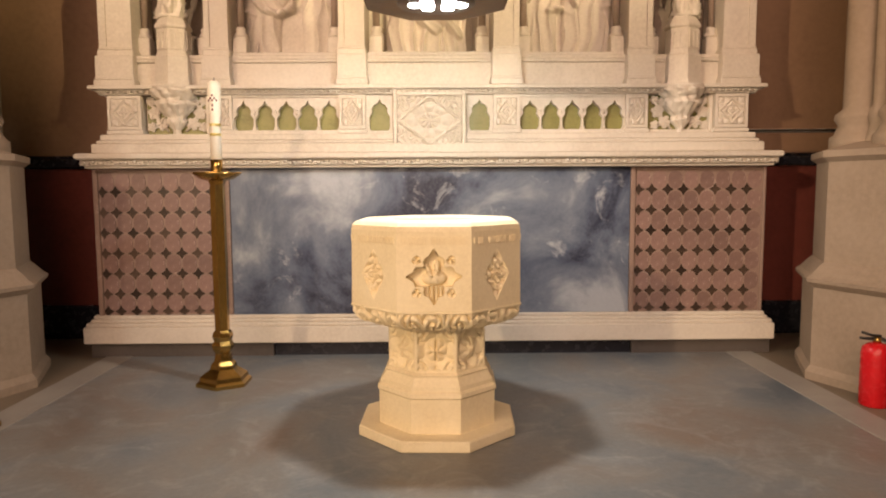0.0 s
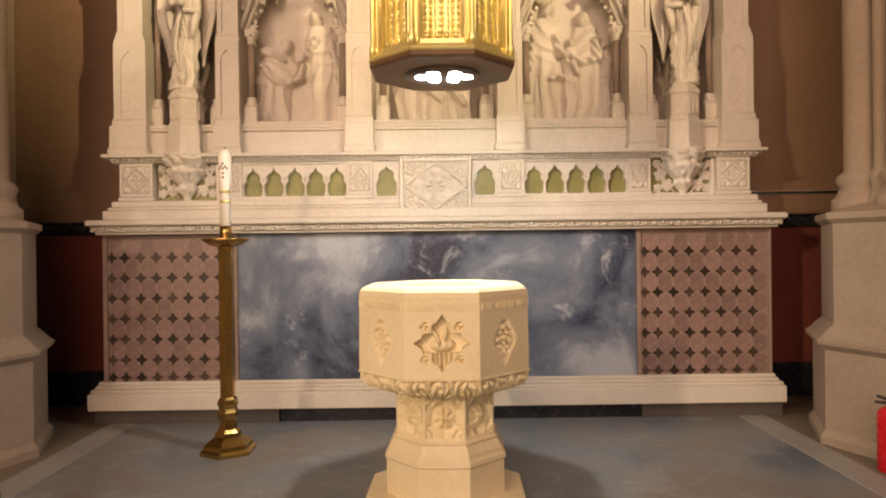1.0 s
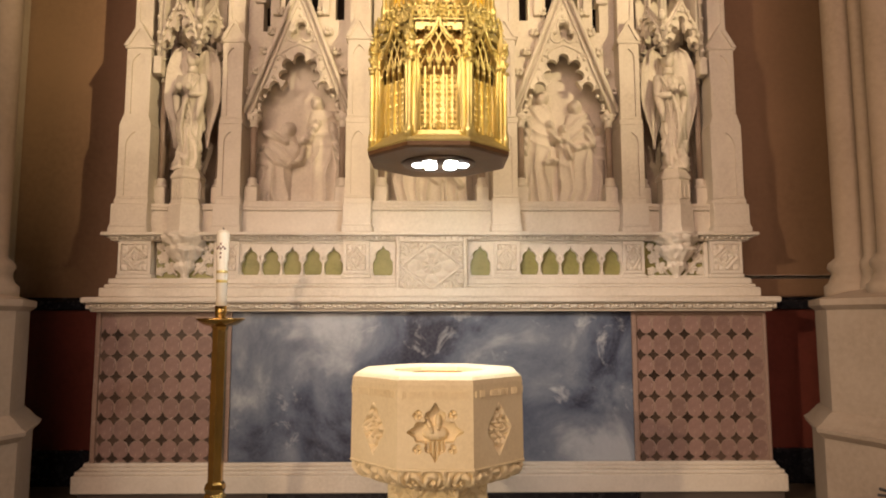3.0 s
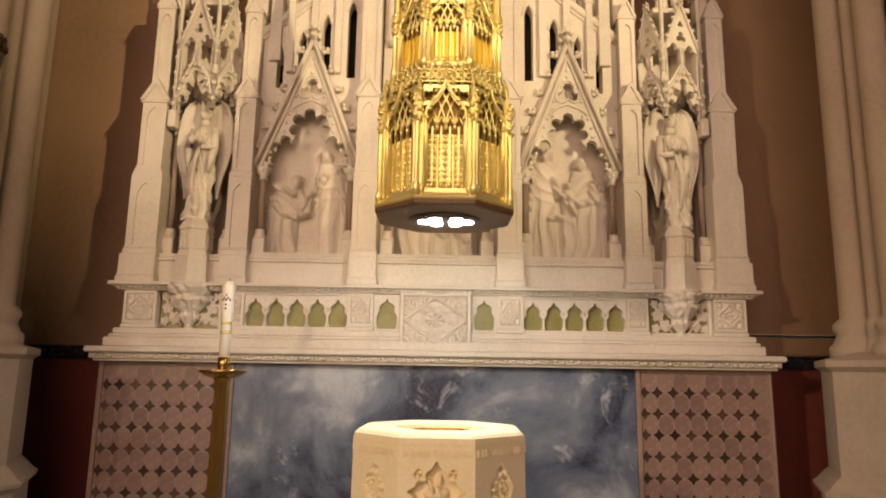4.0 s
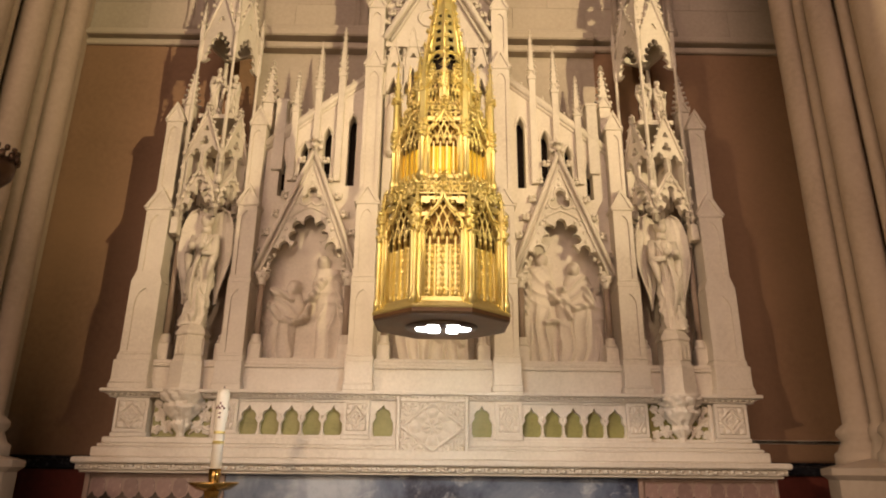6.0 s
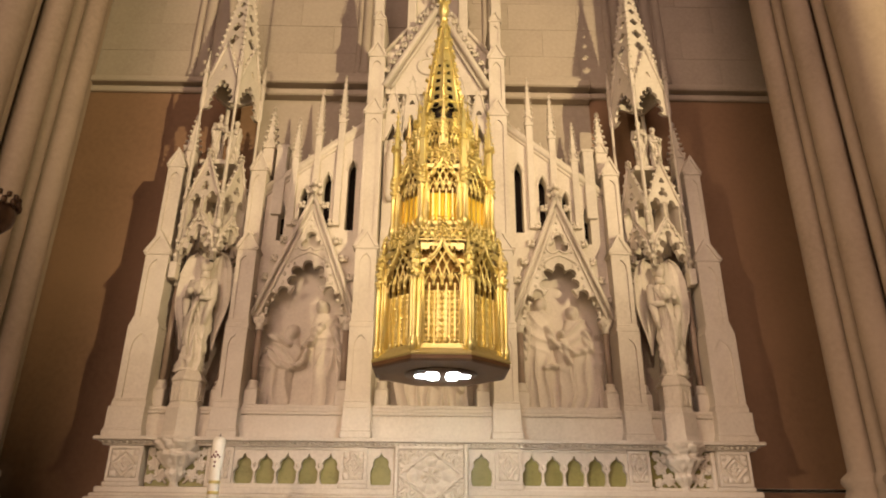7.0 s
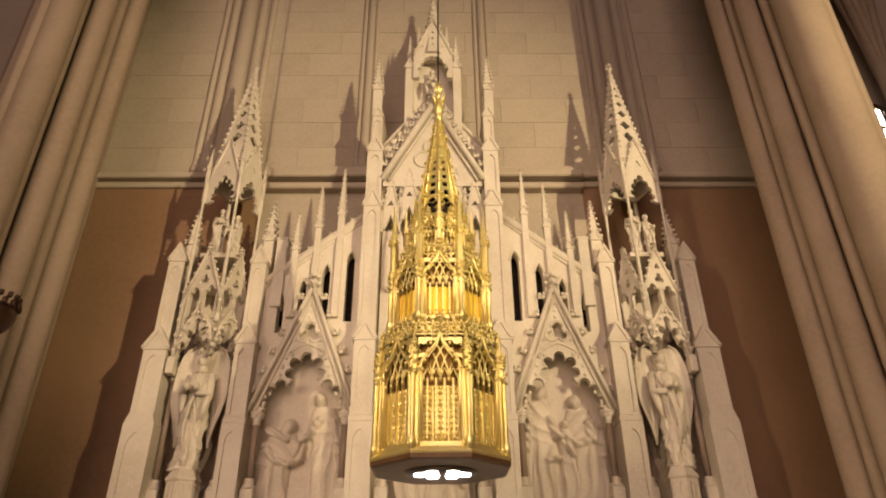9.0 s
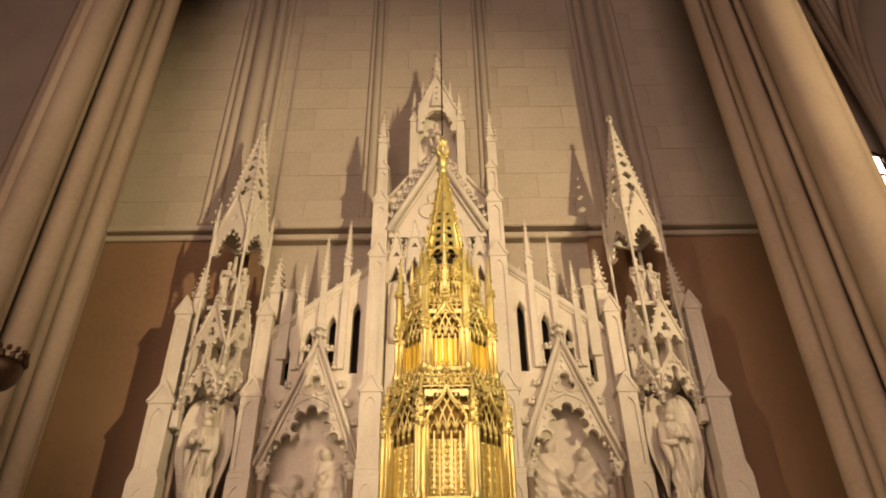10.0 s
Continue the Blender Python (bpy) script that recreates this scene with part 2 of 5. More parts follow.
    def crocket(self, p, s, dx=0.0, fn=ident):
        """A leaf knob that curls out along dx."""
        self.bud((p[0] + dx * s * 0.45, p[1], p[2]), s * 0.50, s * 0.42, s * 0.34, fn)
        self.bud((p[0] + dx * s * 0.95, p[1], p[2] + s * 0.42), s * 0.36, s * 0.30, s * 0.44, fn)
        self.bud((p[0] + dx * s * 0.40, p[1] - s * 0.30, p[2] + s * 0.48), s * 0.26, s * 0.30, s * 0.34, fn)
        self.bud((p[0] + dx * s * 1.05, p[1] - s * 0.15, p[2] - s * 0.12), s * 0.30, s * 0.28, s * 0.18, fn)
        return self

    def finial(self, x, y, z, s, fn=ident):
        self.lathe(x, y, [(s * 0.18, z), (s * 0.16, z + s), (s * 0.3, z + s * 1.1), (s * 0.15, z + s * 1.25), (s * 0.12, z + s * 2.1), (0.004, z + s * 2.4)], 6, fn=fn)
        for z1, k in ((z + s * 0.75, 0.55), (z + s * 1.6, 0.42)):
            for dx, dy in ((1, 0), (-1, 0), (0, 1), (0, -1)):
                self.bud((x + dx * s * k, y + dy * s * k, z1), s * 0.3, s * 0.3, s * 0.24, fn)
        return self

    def gablet(self, x, y, w, z, h, d=0.03, fn=ident):
        """A small steep gable end with a projecting edge, its front at y."""
        self.plate([(x - w / 2, z), (x + w / 2, z), (x, z + h)], [], y, y + d, fn)
        e = 0.12 * w
        self.plate([(x - w / 2 - e, z), (x - w / 2 + e * 0.6, z), (x, z + h - e), (x + w / 2 - e * 0.6, z), (x + w / 2 + e, z), (x, z + h + e * 1.5)], [], y - 0.012, y + d + 0.01, fn)
        return self

    def pinnacle(self, x, y, z0, w, shaft, spire, steps=6, fn=ident):
        """A square shaft with gablets, a crocketed spire and a finial."""
        h = w / 2
        self.box(x - h, x + h, y - h, y + h, z0, z0 + shaft, 0.004, fn)
        self.box(x - h * 1.25, x + h * 1.25, y - h * 1.25, y + h * 1.25, z0 + shaft * 0.96, z0 + shaft, 0.004, fn)
        self.gablet(x, y - h * 1.1, w * 0.95, z0 + shaft, w * 0.95, 0.02, fn)
        z1 = z0 + shaft
        self.lathe(x, y, [(h * 1.25, z1), (h * 0.16, z1 + spire * 0.88)], 4, 45, False, fn)
        for i in range(steps):
            t = (i + 0.5) / steps
            r, z = h * 1.0 * (1 - t) + 0.006, z1 + spire * 0.86 * t
            s = w * (0.29 - 0.10 * t)
            for dx, dy in ((1, 1), (-1, 1), (1, -1), (-1, -1)):
                self.bud((x + dx * (r + s * 0.45) * 0.8, y + dy * (r + s * 0.45) * 0.8, z + s * 0.2), s * 0.75, s * 0.75, s * 0.6, fn)
        self.finial(x, y, z1 + spire * 0.85, w * 0.3, fn)
        return self


def part(name, geo, material, parent=None, label="", kind="", category="", weld=False):
    """One mesh object from geo, under a thing or a part."""
    me = bpy.data.meshes.new(name)
    me.from_pydata(geo.v, [], geo.f)
    me.polygons.foreach_set("use_smooth", geo.s)
    bm = bmesh.new()
    bm.from_mesh(me)
    if weld:
        bmesh.ops.remove_doubles(bm, verts=bm.verts, dist=2e-5)
    bmesh.ops.recalc_face_normals(bm, faces=bm.faces)
    bm.to_mesh(me)
    bm.free()
    me.materials.append(material)
    ob = new(name, me)
    ob.parent = parent
    return tagged(ob, label, category, "", kind)


def thing(name, label, category, at=(0, 0, 0), kind="", group=""):
    ob = new(name)
    ob.location = at
    ob.empty_display_size = 0.1
    return tagged(ob, label, category, group, kind)


def shift(dx=0.0, dy=0.0, dz=0.0, turn=0.0):
    m = Matrix.Translation((dx, dy, dz)) @ Matrix.Rotation(radians(turn), 4, "Z")
    return lambda p: m @ p


# outlines in x and z
def foil(cx, cz, d, r, n=3, turn=90, seg=28):
    out = []
    for k in range(seg):
        a = 2 * math.pi * k / seg
        f = (a - radians(turn) + math.pi / n) % (2 * math.pi / n) - math.pi / n
        q = d * math.cos(f) + math.sqrt(max(0.0, r * r - (d * math.sin(f)) ** 2))
        out.append((cx + q * math.cos(a), cz + q * math.sin(a)))
    return out


def arch(cx, w, z0, spring, apex, seg=8, lobes=0, bulge=0.0):
    """A pointed opening from z0 up; with lobes, its head is scalloped."""
    h, rise = w / 2, apex - spring
    rad = (h * h + rise * rise) / (2 * h)
    end = math.asin(min(1.0, rise / rad)) if rad >= h else math.pi / 2
    steps = seg if not lobes else int(lobes * 10)
    side = []
    for k in range(steps + 1):
        t = k / steps
        a = end * t
        x, z = h - rad + rad * math.cos(a), spring + rad * math.sin(a)
        if lobes:
            q = bulge * (abs(math.sin(math.pi * lobes * t)) ** 0.55 - 0.2)
            x, z = x + q * math.cos(a), z + q * math.sin(a)
            if k == steps:
                x = 0.0
        side.append((max(0.0, x), z))
    right = [(cx + x, z) for x, z in side]
    left = [(cx - x, z) for x, z in reversed(side[:-1])]
    return [(cx - h, z0), (cx + h, z0)] + [p for p in right if p[1] > z0 + 1e-6] + [p for p in left if p[1] > z0 + 1e-6]


def cusped(cx, half, z0, z1, n, r, curve=0.04):
    """A closed opening whose pointed head is a chain of round lobes, n on each side and one at the top."""
    c = []
    for k in range(n + 1):
        t = k / n
        c.append((-half * (1 - t) - curve * math.sin(math.pi * t), z0 + (z1 - z0) * t))
    side = []
    for k in range(n):
        dx, dz = c[k + 1][0] - c[k][0], c[k + 1][1] - c[k][1]
        q = math.hypot(dx, dz)
        dx, dz = dx / q, dz / q
        for i in range(11):
            a = radians(-48 + 27.6 * i)
            u, v = -math.cos(a) * r, math.sin(a) * r
            side.append((c[k][0] + u * dx - v * dz, c[k][1] + u * dz + v * dx))
    top = []
    for i in range(11):
        a = radians(228 - 27.6 * i)
        top.append((r * math.cos(a), c[n][1] + r * math.sin(a)))
    ring = side + top + [(-x, z) for x, z in reversed(side)]
    return [(cx + x, z) for x, z in ring]


def lobed(cx, left, top, r):
    """A closed opening headed by separate round lobes: (x, z, outward angle) up the left side, then one on top."""
    side = []
    for x, z, out in left:
        side += [(x + r * math.cos(radians(out + 112 - 22.4 * i)), z + r * math.sin(radians(out + 112 - 22.4 * i))) for i in range(11)]
    head = [(top[0] + r * math.cos(radians(202 - 22.4 * i)), top[1] + r * math.sin(radians(202 - 22.4 * i))) for i in range(11)]
    return [(cx + x, z) for x, z in side + head + [(-x, z) for x, z in reversed(side)]]


def ogee(cx, w, z0, spring, apex, seg=7):
    """An opening with an ogee head."""
    h, rise = w / 2, apex - spring
    side = []
    for k in range(seg + 1):
        t = k / seg
        x = h * (1 - t) + 0.28 * h * math.sin(2 * math.pi * t) * (0.6 if t > 0.5 else 1)
        side.append((max(0.0, x), spring + rise * t))
    right = [(cx + x, z) for x, z in side]
    left = [(cx - x, z) for x, z in reversed(side[:-1])]
    return [(cx - h, z0), (cx + h, z0)] + right + left


def smooth_step(a, b, x):
    t = min(1.0, max(0.0, (x - a) / (b - a)))
    return t * t * (3 - 2 * t)


def leafage(u, v, seed=0.0):
    """Height of carved foliage, 0 to 1."""
    w = noise.noise(Vector((u * 3.1, v * 3.1, seed))) * 1.6
    a = abs(math.sin(u * 9 + w * 2.2 + 2 * math.sin(v * 5)))
    b = abs(math.sin(v * 9 - w * 2.0 + 2 * math.sin(u * 5)))
    return min(1.0, (a * b) ** 0.6 * 1.25)


def diamond_leaf(u, v, seed=0.0):
    """A carved lozenge of leaves; u and v from -1 to 1."""
    d = abs(u) + abs(v)
    if 0.84 < d < 0.98:
        return 0.95
    if d >= 0.98:
        return 0.2 + 0.5 * abs(math.sin(6 * u) * math.sin(6 * v))
    return 0.1 + 0.75 * abs(math.cos(2 * math.atan2(v, u))) ** 0.6 * abs(math.sin(8 * d + 0.5))


def flower(u, v, seed=0.0):
    """A carved four-petalled panel; u and v from -1 to 1."""
    if max(abs(u), abs(v)) > 0.86:
        return 0.9
    a, d = math.atan2(v, u), math.hypot(u, v)
    corner = math.hypot(abs(u) - 0.86, abs(v) - 0.86)
    if corner < 0.42:
        return 0.25 + 0.6 * abs(math.sin(9 * corner))
    return 0.05 + 0.85 * abs(math.cos(3 * a)) ** 0.6 * abs(math.sin(4.6 * d + 0.5)) + (0.4 if d < 0.14 else 0.0)


def carving(g, x0, x1, z0, z1, y, depth, fun, nu=24, nv=24, fn=ident, seed=0.0):
    """A carved panel: a sheet that stands up to depth in front of y, with closed edges."""
    def at(u, v):
        e = 0.0 if min(u, v, 1 - u, 1 - v) < 1e-6 else 1.0
        return fn(Vector((x0 + (x1 - x0) * u, y - e * depth * fun(2 * u - 1, 2 * v - 1, seed), z0 + (z1 - z0) * v)))
    return g.grid(nu, nv, at, False)

# ---- setting ----
WALL_Y = 5.80


def structure(name, g, material, label, category):
    return part(name, g, material, None, label, "structure", category)


structure("floor", Geo().box(-12, 12, -16, 6.2, -0.3, 0.0), BROWN_FLOOR, "brown stone church floor", "floor")
structure("chapel_floor", Geo().box(-2.20, 2.24, -3.0, 5.12, -0.1, 0.006), SLATE, "worn blue-grey slate floor with pale smears", "floor")
for name, x in (("floor_border_west", -2.30), ("floor_border_east", 2.34)):
    structure(name, Geo().box(x - 0.098, x + 0.098, -3.0, 5.12, -0.1, 0.010, 0.003), BORDER, "pale stone border strip along the slate floor", "floor")
structure("wall_west", Geo().box(-12.3, -12, -16, 6.2, 0, 16), PIER_STONE, "plain limestone side wall", "wall")
structure("wall_east", Geo().box(12, 12.3, -16, 6.2, 0, 16), PIER_STONE, "plain limestone side wall", "wall")
structure("wall_south", Geo().box(-12.3, 12.3, -16.3, -16, 0, 16), PIER_STONE, "plain limestone end wall", "wall")
structure("ceiling", Geo().box(-12.3, 12.3, -16.3, 6.5, 16, 16.3), PIER_STONE, "stone vault high over the nave", "ceiling")
wall = structure("wall_north", Geo().box(-12.3, 12.3, 5.84, 6.2, 0, 16), JOINT, "limestone wall with brown plaster below and ashlar above", "wall")
for x0, x1 in ((-4.2, -1.75), (1.58, 4.2)):
    part("plaster_panel", Geo().box(x0, x1, WALL_Y, 5.84, 1.52, 5.44), BROWN_WALL, wall, "brown plastered field")
part("bare_stone", Geo().box(-1.749, 1.579, WALL_Y, 5.84, 1.52, 5.379), ASHLAR, wall, "limestone behind the screen")
part("dado", Geo().box(-4.2, 4.2, 5.79, 5.84, 0.28, 1.42), RED_DADO, wall, "red marble dado")
g = Geo().box(-4.2, 4.2, 5.75, 5.84, 1.42, 1.50, 0.012)
g.box(-4.2, 4.2, 5.77, 5.84, 1.50, 1.525, 0.006)
part("dado_rail", g, BLACK_STONE, wall, "black marble rail")
part("baseboard", Geo().box(-4.2, 4.2, 5.74, 5.84, 0.0, 0.28, 0.012), BLACK_STONE, wall, "black marble skirting")
for x0, x1 in ((-3.55, -1.752), (1.582, 3.50)):
    g = Geo()
    for y, z0, z1 in ((5.76, 5.44, 5.50), (5.79, 5.50, 5.53), (5.71, 5.53, 5.585), (5.745, 5.585, 5.625)):
        g.box(x0, x1, y, 5.84, z0, z1, 0.012)
    part("string_course", g, ASHLAR, wall, "moulded limestone string course")
g = Geo()
for y, z0, z1 in ((5.69, 5.38, 5.455), (5.75, 5.455, 5.495), (5.64, 5.495, 5.58), (5.67, 5.58, 5.63), (5.71, 5.63, 5.675)):
    g.box(-1.75, 1.58, y, 5.84, z0, z1, 0.014)
part("string_course", g, ASHLAR, wall, "heavier string course that breaks forward behind the screen")

g = Geo()
for y, z0, z1 in ((5.72, 5.95, 6.03), (5.76, 6.03, 6.10), (5.66, 6.10, 6.20)):
    g.box(-6.5, -4.78, y, 5.84, z0, z1, 0.012)
part("aisle_string", g, PIER_STONE, wall, "moulded string beyond the pier")

# engaged shafts on the upper wall
for cx in (-0.73, 0.60):
    g = Geo()
    for dx, r in ((-0.075, 0.028), (0.0, 0.05), (0.075, 0.028)):
        g.lathe(cx + dx, 5.80, [(r * 1.5, 5.67), (r * 1.5, 5.74), (r, 5.79), (r, 15.9)], 10)
    part("engaged_shaft", g, ASHLAR, wall, "slender engaged shafts")
for cx in (-2.22, 2.13):
    g = Geo()
    for dx, r in ((-0.29, 0.035), (-0.19, 0.055), (-0.02, 0.10), (0.15, 0.055), (0.27, 0.045)):
        g.lathe(cx + dx, 5.80, [(r * 1.4, 5.62), (r * 1.4, 5.70), (r, 5.76), (r, 15.9)], 12)
    part("engaged_shaft", g, ASHLAR, wall, "slender engaged shafts")


def pier(name, cx, cy, s):
    """A clustered pier on an octagonal pedestal that stands corner to the front."""
    root = thing(name, "clustered limestone pier on a tall octagonal pedestal", "pier", (cx, cy, 0), "structure")
    def oct_turned(profile):
        return Geo().lathe(0, 0, profile, 8, 0, False)
    part("pedestal", oct_turned([(0.76, 0.0), (0.76, 0.05), (0.73, 0.09), (0.73, 0.60)]), PIER_STONE, root)
    part("pedestal_moulding", oct_turned([(0.735, 0.60), (0.775, 0.635), (0.78, 0.66), (0.75, 0.68), (0.70, 0.735), (0.67, 0.76)]), PIER_STONE, root)
    part("upper_pedestal", oct_turned([(0.67, 0.76), (0.67, 1.40)]), PIER_STONE, root)
    part("base_moulding", oct_turned([(0.67, 1.40), (0.71, 1.43), (0.71, 1.47), (0.60, 1.50), (0.44, 1.54)]), PIER_STONE, root)
    part("core", Geo().octa(s * 0.02, -0.03, [(0.33, 1.5), (0.33, 15.98)]), PIER_STONE, root)
    outer = ((0.17, -0.59, 0.18), (-0.01, -0.62, 0.06)) if s > 0 else ((0.24, -0.50, 0.12), (0.12, -0.56, 0.05))
    for dx, dy, r in ((0.40, 0.13, 0.10), (0.38, -0.05, 0.05), (0.35, -0.22, 0.095), (0.29, -0.39, 0.045)) + outer:
        b = min(r, 0.10)
        g = Geo().lathe(-s * dx, dy, [(r + b * 0.75, 1.46), (r + b * 0.75, 1.56), (r + b * 0.5, 1.58), (r + b * 0.25, 1.64), (r + b * 0.5, 1.68), (r + b * 0.45, 1.71), (r, 1.75), (r, 4.6), (r, 15.98)], 20)
        part("shaft", g, PIER_STONE, root)
    # added box hidden behind the shafts; keeps stray flood light off the wall
    part("respond", Geo().box(*sorted((s * 0.24, s * 0.53)), 0.04, 1.41, 0.0, 15.98, 0.01), PIER_STONE, root)
    return root


pier("pier_west", -3.24, 4.37, -1)
pier("pier_east", 3.22, 4.42, 1)

# vault ribs of the side aisle, springing beyond the east pier
vault = thing("aisle_vault", "moulded stone ribs of an aisle vault", "vault", (5.05, 5.5, 6.15), "structure")
part("springer", Geo().lathe(0, 0, [(0.10, -6.15), (0.10, -0.25), (0.17, -0.2), (0.2, 0.0), (0.12, 0.1)], 14), PIER_STONE, vault)
for ang, reach, rise in ((188, 2.4, 5.6), (222, 3.4, 5.3), (262, 3.8, 5.0)):
    pts = []
    for k in range(17):
        t = k / 16
        d = reach * (1 - math.cos(t * math.pi / 2))
        pts.append((d * math.cos(radians(ang)), d * math.sin(radians(ang)), rise * math.sin(t * math.pi / 2)))
    g = Geo().tube(pts, 0.085, 8)
    g.tube([(x, y - 0.05, z - 0.09) for x, y, z in pts], 0.045, 6)
    g.tube([(x + 0.07, y, z - 0.03) for x, y, z in pts], 0.03, 6)
    part("rib", g, PIER_STONE, vault)
def web_at(u, v):
    d = 4.2 * (1 - math.cos(v * math.pi / 2))
    a = radians(180 + 115 * u)
    return (d * math.cos(a) + 0.12, d * math.sin(a) + 0.12, 5.7 * math.sin(v * math.pi / 2) + 0.15)
part("web", Geo().grid(16, 14, web_at), ASHLAR, vault, "pale vault web")

# ---- altar ----
CX = 0.02
altar = thing("altar", "marble altar with inlaid side panels and clouded slab front", "altar", (CX, 5.3, 0))
oy = 5.3


def loc(x0, x1, y0, y1, z0, z1, b=0.004):
    return Geo().box(x0, x1, y0 - oy, y1 - oy, z0, z1, b)


part("dark_plinth", loc(-1.17, 1.50, 5.12, 5.7, 0.0, 0.112), BLACK_STONE, altar, "dark polished plinth strip")
part("grey_plinth", loc(-2.53, -1.175, 5.10, 5.7, 0.0, 0.112), GREY_PLINTH, altar, "grey stone plinth block")
part("grey_plinth", loc(1.505, 2.55, 5.10, 5.7, 0.0, 0.112), GREY_PLINTH, altar, "grey stone plinth block")
g = Geo()
for y, ex, z0, z1 in ((5.055, 0.0, 0.112, 0.235), (5.075, -0.012, 0.235, 0.262), (5.10, -0.035, 0.262, 0.285), (5.12, -0.05, 0.285, 0.312)):
    g.box(-2.56 - ex, 2.56 + ex, y - oy, 5.7 - oy, z0, z1, 0.006)
part("base_moulding", g, MARBLE, altar, "white marble base moulding")
part("front_slab", loc(-1.475, 1.485, 5.14, 5.6, 0.312, 1.40), CLOUDED, altar, "polished grey-blue clouded marble slab")
for x0, x1 in ((-2.47, -1.475), (1.485, 2.49)):
    panel = part("tile_panel", loc(x0, x1, 5.145, 5.6, 0.312, 1.40), PINK_BED, altar, "inlaid rose marble panel")
    g = Geo()
    for a, b in ((x0, x0 + 0.035), (x1 - 0.02, x1)):
        g.box(a, b, 5.125 - oy, 5.146 - oy, 0.312, 1.40, 0.004)
    g.box(x0 + 0.036, x1 - 0.021, 5.132 - oy, 5.146 - oy, 1.375, 1.40, 0.003)
    part("panel_border", g, PINK_BED, panel)
    tile = Geo()
    ring = [(0.052 * math.copysign(abs(math.cos(a)) ** 0.8, math.cos(a)), 0.066 * math.copysign(abs(math.sin(a)) ** 0.8, math.sin(a))) for a in [2 * math.pi * k / 12 for k in range(12)]]
    tile.plate(ring, [], -0.0035, 0.004)
    star = [(0.046 * (1 - 0.48 * abs(math.sin(2 * a)) ** 0.75) * math.cos(a), 0.046 * (1 - 0.48 * abs(math.sin(2 * a)) ** 0.75) * math.sin(a)) for a in [2 * math.pi * k / 24 for k in range(24)]]
    quat = Geo().plate(star, [], -0.0045, 0.004)
    t0 = part("tile", tile, PINK_TILE, panel)
    q0 = part("inlay", quat, DARK_TILE, panel)
    nx, nz = 8, 7
    px, pz = (x1 - x0 - 0.06) / nx, 1.06 / nz
    first = {}
    for i in range(nx + 1):
        for j in range(nz + 1):
            for kind, base, ddx, ddz in (("t", t0, 0.5, 0.5), ("q", q0, 0.02, 0.02)):
                x, z = x0 + 0.038 + (i + ddx) * px, 0.318 + (j + ddz) * pz
                if x > x1 - 0.055 or z > 1.36 or x < x0 + 0.03:
                    continue
                if kind == "q" and (i == 0 or j == 0):
                    x, z = max(x, x0 + 0.062), max(z, 0.342)
                if kind in first:
                    ob = new(base.name.split(".")[0], base.data)
                    ob.parent = panel
                else:
                    ob, first[kind] = base, 1
                ob.location = (x, 5.145 - oy, z)
mensa = part("mensa", loc(-2.53, 2.55, 4.99, 5.75, 1.462, 1.505, 0.010), MARBLE, altar, "white marble altar top")
part("under_moulding", loc(-2.49, 2.51, 5.06, 5.75, 1.40, 1.42, 0.005), MARBLE, mensa)
g = Geo().box(-2.51, 2.53, 5.036 - oy, 5.75 - oy, 1.42, 1.462, 0.004)
for k in range(84):
    x = -2.47 + 4.96 * k / 83
    g.bud((x, 5.032 - oy, 1.441 + 0.006 * math.sin(k * 2.4)), 0.020, 0.018, 0.013)
    g.bud((x + 0.03, 5.032 - oy, 1.437 - 0.007 * math.sin(k * 2.4)), 0.009, 0.010, 0.010)
part("carved_edge", g, MARBLE, mensa, "carved vine band")

# ---- reredos ----
reredos = thing("reredos", "tall white marble gothic reredos with pinnacles and gables", "reredos", (CX, 5.3, 1.505))
RZ = 1.505


def rp(name, g, parent=None, label="", material=None):
    """A part of the reredos, from geometry in world height and depth about its own middle."""
    g.v = [(x, y - 5.3, z - RZ) for x, y, z in g.v]
    return part(name, g, material or MARBLE, parent or reredos, label)


for x, y, z0, z1 in ((2.43, 5.05, 1.505, 1.575), (2.405, 5.075, 1.575, 1.60), (2.385, 5.095, 1.60, 1.645)):
    rp("lower_step", Geo().box(-x, x, y, 5.7, z0, z1, 0.008), label="moulded marble step")
rp("predella_core", Geo().box(-2.36, 2.36, 5.20, 5.7, 1.645, 1.93))
g = Geo()
for x, y, z0, z1 in ((2.38, 5.09, 1.925, 1.945), (2.40, 5.07, 1.945, 1.958), (2.43, 5.035, 1.958, 1.985)):
    g.box(-x, x, y, 5.7, z0, z1, 0.005)
for k in range(110):
    g.bud((-2.36 + 4.72 * k / 109, 5.066, 1.944), 0.014, 0.012, 0.010)
rp("predella_cornice", g, label="cornice with a carved leaf band")


def predella_block(x0, x1, y, fun, proud=0.022, seed=0.0):
    g = Geo().box(x0, x1, y, 5.22, 1.645, 1.925, 0.004)
    g.box(x0 - 0.012, x1 + 0.012, y - 0.018, 5.22, 1.645, 1.675, 0.005)
    block = rp("carved_block", g, label="block carved with a leaf lozenge")
    hole = [(x0 + 0.02, 1.70), (x1 - 0.02, 1.70), (x1 - 0.02, 1.90), (x0 + 0.02, 1.90)]
    rp("panel_frame", Geo().plate([(x0, 1.68), (x1, 1.68), (x1, 1.92), (x0, 1.92)], [hole], y - 0.014, y + 0.006), block)
    g = Geo()
    carving(g, x0 + 0.022, x1 - 0.022, 1.702, 1.898, y - 0.001, proud, fun, 36, 40, seed=seed)
    rp("leaf_panel", g, block)
    return block


